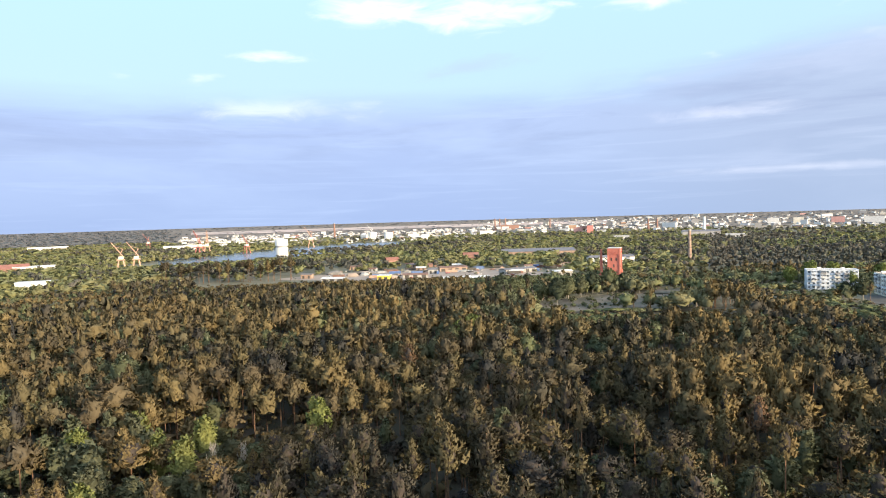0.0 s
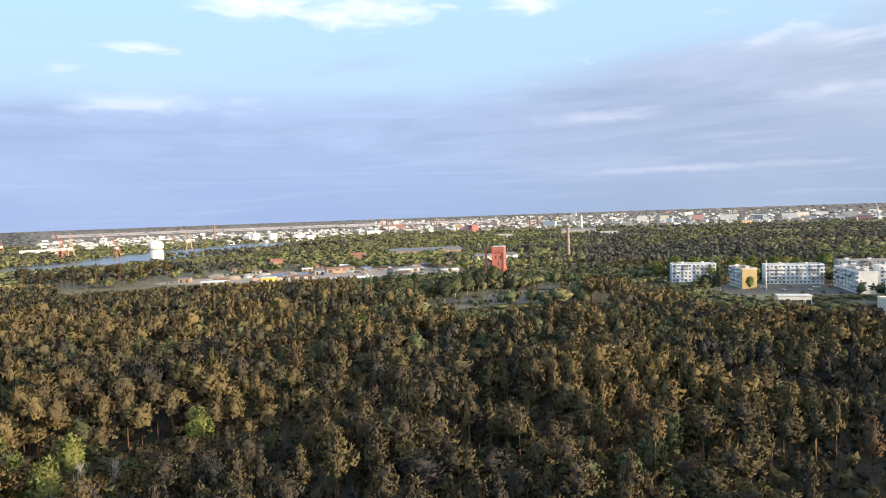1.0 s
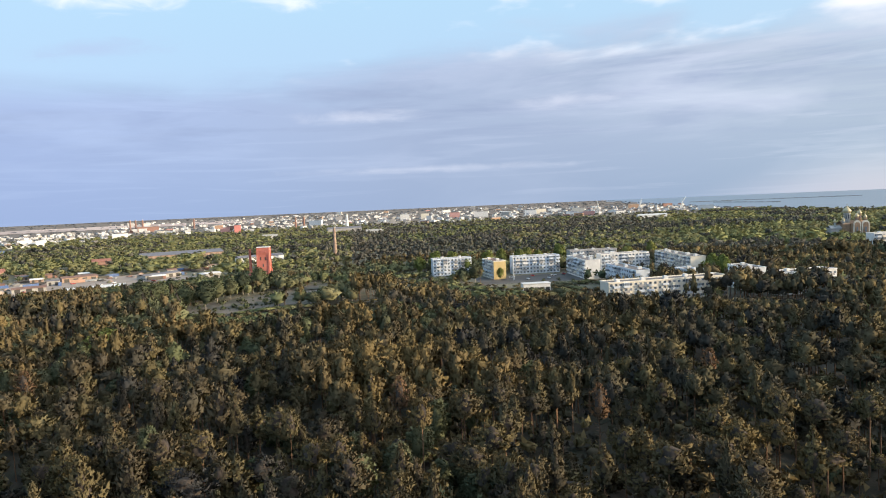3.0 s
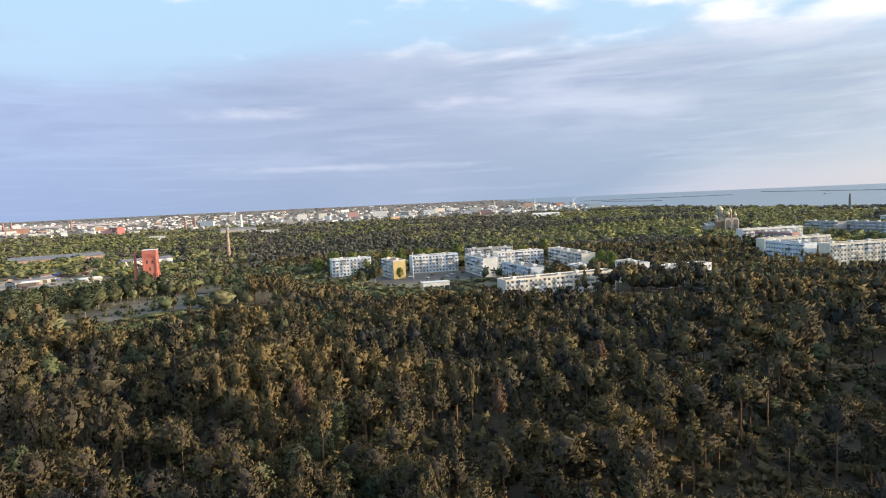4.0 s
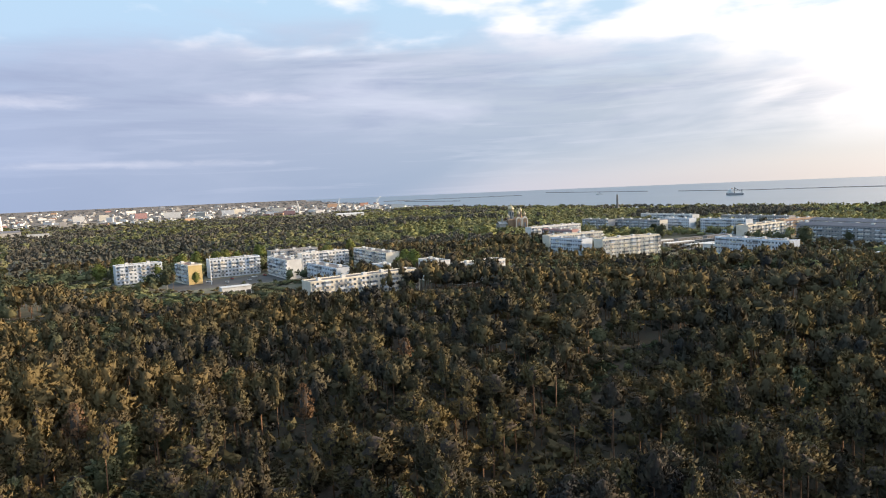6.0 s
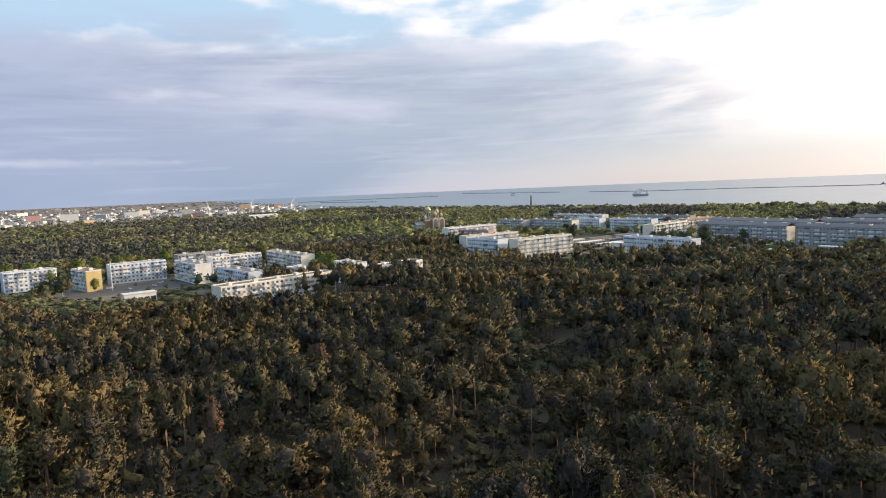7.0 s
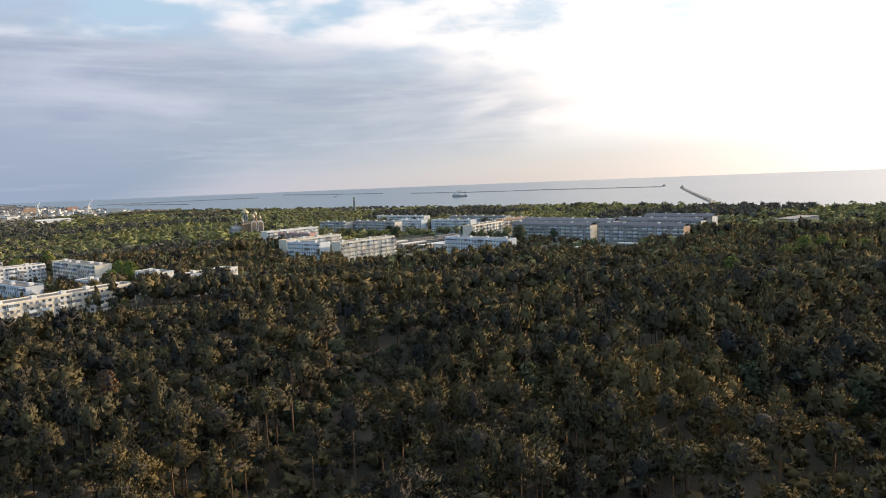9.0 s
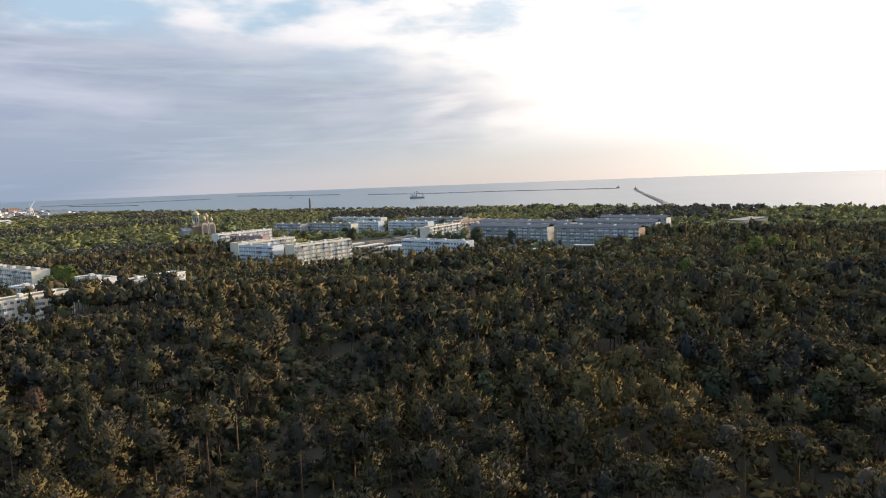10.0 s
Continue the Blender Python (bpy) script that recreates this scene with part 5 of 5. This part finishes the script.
def stand(name, seed, r0, r1, cell, az0, az1, n, each, label, seg=3, grow=1.0, mats=NEAR_MATS, cover=1.0):
    """A stretch of wood as one piece of stuff."""
    rng = np.random.default_rng(seed)
    x, y = plots(rng, r0, r1, cell, az0, az1)
    k = thin(rng, x, y)
    x, y = x[k], y[k]
    k = apart(x, y)
    x, y = x[k], y[k]
    kind = species(rng, x, y)
    z0 = swell(np.hypot(x, y))
    low = lower(x, y)
    verts, faces, normals, slots, tints, total = [], [], [], [], [], 0
    shapes = 14
    point = np.where(np.degrees(np.arctan2(x, y)) < 50, 0.62, 0.35)
    young = (rng.random(len(x)) < point).astype(int)
    for sp in (0, 1):
        pick = rng.integers(0, shapes // 2, len(x)) * 2 + young
        for s in range(shapes):
            i = np.flatnonzero((kind == sp) & (pick == s))
            if not len(i):
                continue
            if sp == 0:
                h = rng.uniform(14.3, 17.2)
                body, shaded_core = pine_crown(rng, h, (rng.uniform(2.1, 2.8) if s % 2 else rng.uniform(2.6, 3.5)) * (1.2 if r0 < 300 else 1.0), n, 1 - s % 2, each, cover * (1.0 if r0 < 150 else 0.9 if r0 < 300 else 0.6), 0.45 if r0 < 150 else 0.52 if r0 < 300 else 0.7)
            else:
                h = rng.uniform(10.0, 15.0)
                body, shaded_core = leafy_crown(rng, h, rng.uniform(2.0, 3.3) if r0 < 300 else rng.uniform(2.8, 5.2) / grow ** 0.5, n, each, cover * (0.75 if n > 60 else 0.4))
            slot = np.full(len(body[1]), sp)
            # near pines get a dark core colour in place of inner shade
            slot = np.concatenate([slot, np.full(len(shaded_core[1]), sp if sp or r0 > 149 else 4)])
            body = joined(body, shaded_core)
            if seg:
                t = trunk_tris(rng, h, 0.2, seg)
                slot = np.concatenate([slot, np.full(len(t[1]), 2 + sp)])
                body = joined(body, t)
            bv, bf, bn = body
            a = rng.uniform(0, 6.28, len(i))
            k = rng.normal(1.0, 0.16 if r0 < 300 else 0.26, len(i)).clip(0.55, 1.6) * (1.1 if r0 < 420 else 1.0) * grow * (low[i].clip(0.5, 1.3) ** 0.6 if sp == 0 else 1.0)
            c, sn = np.cos(a) * k, np.sin(a) * k
            v = np.empty((len(i), len(bv), 3), np.float32)
            v[:, :, 0] = bv[:, 0] * c[:, None] - bv[:, 1] * sn[:, None] + x[i][:, None]
            v[:, :, 1] = bv[:, 0] * sn[:, None] + bv[:, 1] * c[:, None] + y[i][:, None]
            tall = np.where(rng.random(len(i)) < np.where(closed(x[i], y[i]), 0.1, 0.42 if r0 < 300 else 0.25), rng.uniform(0.55, 0.84, len(i)), rng.normal(1.02, 0.06, len(i)))
            v[:, :, 2] = bv[:, 2] * (tall * low[i])[:, None] + z0[i][:, None]
            w = np.empty_like(v)
            w[:, :, 0] = (bn[:, 0] * c[:, None] - bn[:, 1] * sn[:, None]) / k[:, None]
            w[:, :, 1] = (bn[:, 0] * sn[:, None] + bn[:, 1] * c[:, None]) / k[:, None]
            w[:, :, 2] = bn[:, 2]
            verts.append(v.reshape(-1, 3))
            normals.append(w.reshape(-1, 3))
            faces.append((bf[None] + (total + len(bv) * np.arange(len(i)))[:, None, None]).reshape(-1, 3))
            total += len(bv) * len(i)
            slots.append(np.tile(slot, len(i)))
            tints.append(np.repeat(rng.random(len(i)), len(slot)))
    me = soup(name, np.concatenate(verts), np.concatenate(faces), np.concatenate(normals), np.concatenate(slots), np.concatenate(tints), mats)
    return tagged(new(name, me), label, "woodland", "", "stuff")


NEAR = 103.0
stand("pine_wood", 1, NEAR, 150, 5.6, -42, 122, 300, 4, "dense pine wood with golden evening light on its crowns", 5)
stand("pine_wood", 2, 150, 215, 5.6, -42, 122, 108, 4, "dense pine wood with a few broad-leaved trees", 3)
stand("pine_wood", 10, 215, 300, 5.5, -42, 122, 60, 4, "dense pine wood with a few broad-leaved trees", 3)
TOWN_MATS = ("pine_needles", "grove_leaves", "bark", "pale_bark", "shaded_core")
stand("pine_wood", 3, 300, 420, 5.4, -42, 122, 36, 2, "pine wood thinning out towards the town", 3, 1.0, TOWN_MATS)
stand("pine_wood", 11, 420, 620, 6.2, -42, 122, 16, 2, "pine wood thinning out towards the town", 3, 1.0, TOWN_MATS)
FAR_MATS = ("far_leaves", "spring_leaves", "bark", "pale_bark", "shaded_core")
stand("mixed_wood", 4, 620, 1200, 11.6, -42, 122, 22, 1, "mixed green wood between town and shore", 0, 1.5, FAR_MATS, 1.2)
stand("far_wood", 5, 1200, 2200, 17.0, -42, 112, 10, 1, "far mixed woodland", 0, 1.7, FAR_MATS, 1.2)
stand("far_wood", 6, 2200, 4800, 38.0, -42, 75, 6, 1, "low woodland at the horizon, blue-tinted for haze", 0, 2.6, ("far_hazed_leaves", "far_hazed_leaves", "bark", "pale_bark", "shaded_core"), 1.2)
stand("pine_wood", 7, 24, 78, 6.0, -180, 180, 30, 4, "loose pine wood with young growth below", 3)
stand("pine_wood", 8, 78, 240, 8.0, 122, 180, 10, 3, "dense pine wood reaching out of sight", 3)
stand("pine_wood", 9, 78, 240, 8.0, -180, -42, 10, 3, "dense pine wood reaching out of sight", 3)


# -- the nearest trees, each a thing with trunk and crown --
def near_trees():
    rng = np.random.default_rng(77)

    def shape(bodies, wood, tint, leaf, bark):
        crown = joined(*bodies)
        n, m, k = len(crown[1]), len(wood[1]), len(bodies[0][1])
        # a pine's core is coloured dark where the crown's shade would lie
        return soup("crown", *crown, (np.arange(n) >= k).astype(int), np.full(n, tint), [leaf, "shaded_core" if bark == "bark" else leaf]), soup("trunk", *wood, np.zeros(m), np.zeros(m), [bark])

    pines, leafy, bright, rusty = [], [], [], []
    for k in range(10):
        h = (16.5, 18.0, 15.5, 17.2, 19.0, 16.0, 14.5, 17.6, 18.4, 17.0)[k]
        wood = joined(trunk_tris(rng, h, 0.22, 7), limb_tris(rng, h, 0.06, 18, 2.4))
        pines.append(shape(pine_crown(rng, h, rng.uniform(2.5, 3.3) if k % 2 else rng.uniform(3.1, 4.1), 460, 1 - k % 2), wood, k / 10.0, "pine_needles", "bark"))
    for k in range(2):
        h = (19.0, 17.5)[k]
        wood = joined(trunk_tris(rng, h, 0.26, 7), limb_tris(rng, h, 0.08, 24, 2.8))
        rusty.append(shape(pine_crown(rng, h, 2.7, 240, 1, 4, 0.6), wood, 0.5, "rusty_needles", "bark"))
    for k in range(4):
        h = (12.5, 14.0, 15.0, 11.5)[k]
        wood = joined(trunk_tris(rng, h, 0.17, 7), limb_tris(rng, h, 0.06, 14, 2.6))
        leafy.append(shape(leafy_crown(rng, h, rng.uniform(2.6, 3.6), 230), wood, k / 4.0, "broad_leaves", "pale_bark"))
        bright.append(shape(leafy_crown(rng, h + 2, rng.uniform(2.6, 3.4), 230), wood, k / 4.0, "bright_leaves", "pale_bark"))
    x, y = plots(rng, 78, NEAR, 5.7, -44, 124)
    k = thin(rng, x, y) & apart(x, y)
    x2, y2 = plots(rng, 0, 24, 6.0, -180, 180)
    places = [(px, py, sp) for px, py, sp in zip(x[k], y[k], species(rng, x[k], y[k]))]
    places += [(px, py, 0) for px, py in zip(x2, y2)]
    places += [(px, py, 0) for px, py in SINGLES] + [(px, py, 2) for px, py in BRIGHT] + [(px, py, 3) for px, py in RUSTY] + [(px, py, 1) for px, py in GROVE] + [(px, py, 0) for px, py in ROW]
    for px, py, sp in places:
        kinds = (pines, leafy, bright, rusty)[sp]
        crown, trunk = kinds[rng.integers(0, len(kinds))]
        s = float(np.clip(rng.normal(1.0, 0.1), 0.75, 1.2))
        tall = rng.uniform(0.55, 0.8) if rng.random() < 0.25 and (px, py) not in SINGLES else rng.uniform(0.93, 1.05)
        if (px, py) in GROVE or (px, py) in BRIGHT and math.hypot(px, py) > 250:
            s, tall = rng.uniform(1.5, 2.0), rng.uniform(0.95, 1.2)
        if sp == 2 and math.hypot(px, py) < 250:
            s, tall = rng.uniform(0.85, 1.1), rng.uniform(0.8, 0.95)
        if (px, py) in ROW:
            s, tall = rng.uniform(0.9, 1.3), rng.uniform(1.1, 1.35)
        if (px, py) == (270, 390):
            s, tall = 1.0, 0.6
        if sp < 2 and (px, py) not in SINGLES:
            tall *= float(relief(np.array([px]), np.array([py]))[0])
        if tall > 1.05 and sp == 0:
            s *= tall ** 0.8
        m = pose(px, py, 0, 0, 0, rng.uniform(0, 360)) @ Matrix.Diagonal((s, s, tall, 1))
        if sp == 3:
            t = thing("pine_tree", m, "old pine with a thin rusty crown and bare limbs", "tree", "trees of the wood")
        elif sp:
            t = thing("leafy_tree", m, ("", "green broad-leaved tree in the wood", "fresh light green birch in the wood")[sp], "tree", "trees of the wood")
        else:
            t = thing("pine_tree", m, "tall pine with a bare orange trunk and tufted crown", "tree", "trees of the wood")
        part("trunk", trunk, None, t)
        part("crown", crown, None, t)


near_trees()


def bushes():
    """Low dark bushes on the heath and round the yards."""
    rng = np.random.default_rng(31)
    verts, faces, normals, tints, total = [], [], [], [], 0
    spots = []
    for cx, cy, rx, ry, n in ((112, 420, 60, 34, 130), (205, 470, 60, 20, 90), (-35, 505, 90, 45, 150), (30, 470, 60, 26, 80), (140, 545, 50, 26, 70), (230, 425, 24, 16, 25), (300, 340, 30, 24, 14), (-20, 650, 140, 60, 35), (178, 70, 56, 4, 60)):
        for _ in range(n):
            a, k = rng.uniform(0, 6.28), rng.random() ** 0.5
            spots.append((cx + rx * k * math.cos(a), cy + ry * k * math.sin(a)))
    for px, py in spots:
        hgt = rng.uniform(0.8, 3.6) * (1.3 if rng.random() < 0.15 else 0.8)
        v, f, nv = joined(*leafy_crown(rng, hgt, hgt * rng.uniform(0.45, 0.7), 14, 2))
        normals.append(nv)
        v = v * np.array((0.9, 0.9, 0.8)) + (px, py, -0.1)
        verts.append(v)
        faces.append(f + total)
        tints.append(np.full(len(f), rng.random()))
        total += len(v)
    f = np.concatenate(faces)
    me = soup("bushes", np.concatenate(verts), f, np.concatenate(normals), np.zeros(len(f)), np.concatenate(tints), ["broad_leaves"])
    tagged(new("heath_bushes", me), "low dark bushes on open sandy heath", "bushes", "", "stuff")


bushes()


def undergrowth():
    """Dark young growth under the nearest pines."""
    rng = np.random.default_rng(41)
    x, y = plots(rng, 0, 230, 5.0, -48, 128)
    shapes = [joined(*leafy_crown(rng, 2.6, 1.6, 14, 1, 0.5)) for _ in range(8)] + [joined(*leafy_crown(rng, 2.6, 1.5, 12, 2, 0.5)) for _ in range(8)]
    verts, faces, normals, tints, total = [], [], [], [], 0
    for px, py in zip(x, y):
        v, f, nv = shapes[rng.integers(0, 8) + (8 if math.hypot(px, py) < 70 else 0)]
        normals.append(nv)
        s = rng.uniform(0.5, 1.5)
        verts.append(v * s + (px, py, -0.3))
        faces.append(f + total)
        tints.append(np.full(len(f), rng.random()))
        total += len(v)
    f = np.concatenate(faces)
    me = soup("undergrowth", np.concatenate(verts), f, np.concatenate(normals), np.zeros(len(f)), np.concatenate(tints), ["pine_needles"])
    tagged(new("undergrowth", me), "dark young growth under the pines", "undergrowth", "", "stuff")


undergrowth()


def bare_tree(x, y, h):
    t = thing("bare_tree", pose(x, y, 0), "bare grey birch without leaves", "tree", "trees of the wood")
    rng = random.Random(3)
    part("trunk", tube(bmesh.new(), (0, 0, -0.4), (0.3, 0.1, h * 0.8), 0.2, 0.05, 7), "pale_bark", t)
    for k in range(34):
        z = h * rng.uniform(0.25, 0.8)
        a, up = rng.uniform(0, 6.28), rng.uniform(0.8, 1.6)
        r = rng.uniform(0.8, 1.9) * (1.25 - z / h)
        p = Vector((0.3 * z / h, 0.1 * z / h, z))
        q = p + Vector((math.cos(a) * r, math.sin(a) * r, up * r * 1.4))
        bm = tube(bmesh.new(), p, q, 0.05, 0.02, 5)
        for _ in range(3):
            w = p.lerp(q, rng.uniform(0.4, 1.0))
            tube(bm, w, w + Vector((rng.uniform(-0.6, 0.6), rng.uniform(-0.6, 0.6), rng.uniform(0.5, 1.2))), 0.03, 0.012, 4)
        part("branch", bm, "pale_bark", t)


bare_tree(-49, 133, 14)
bare_tree(-44, 137, 12)
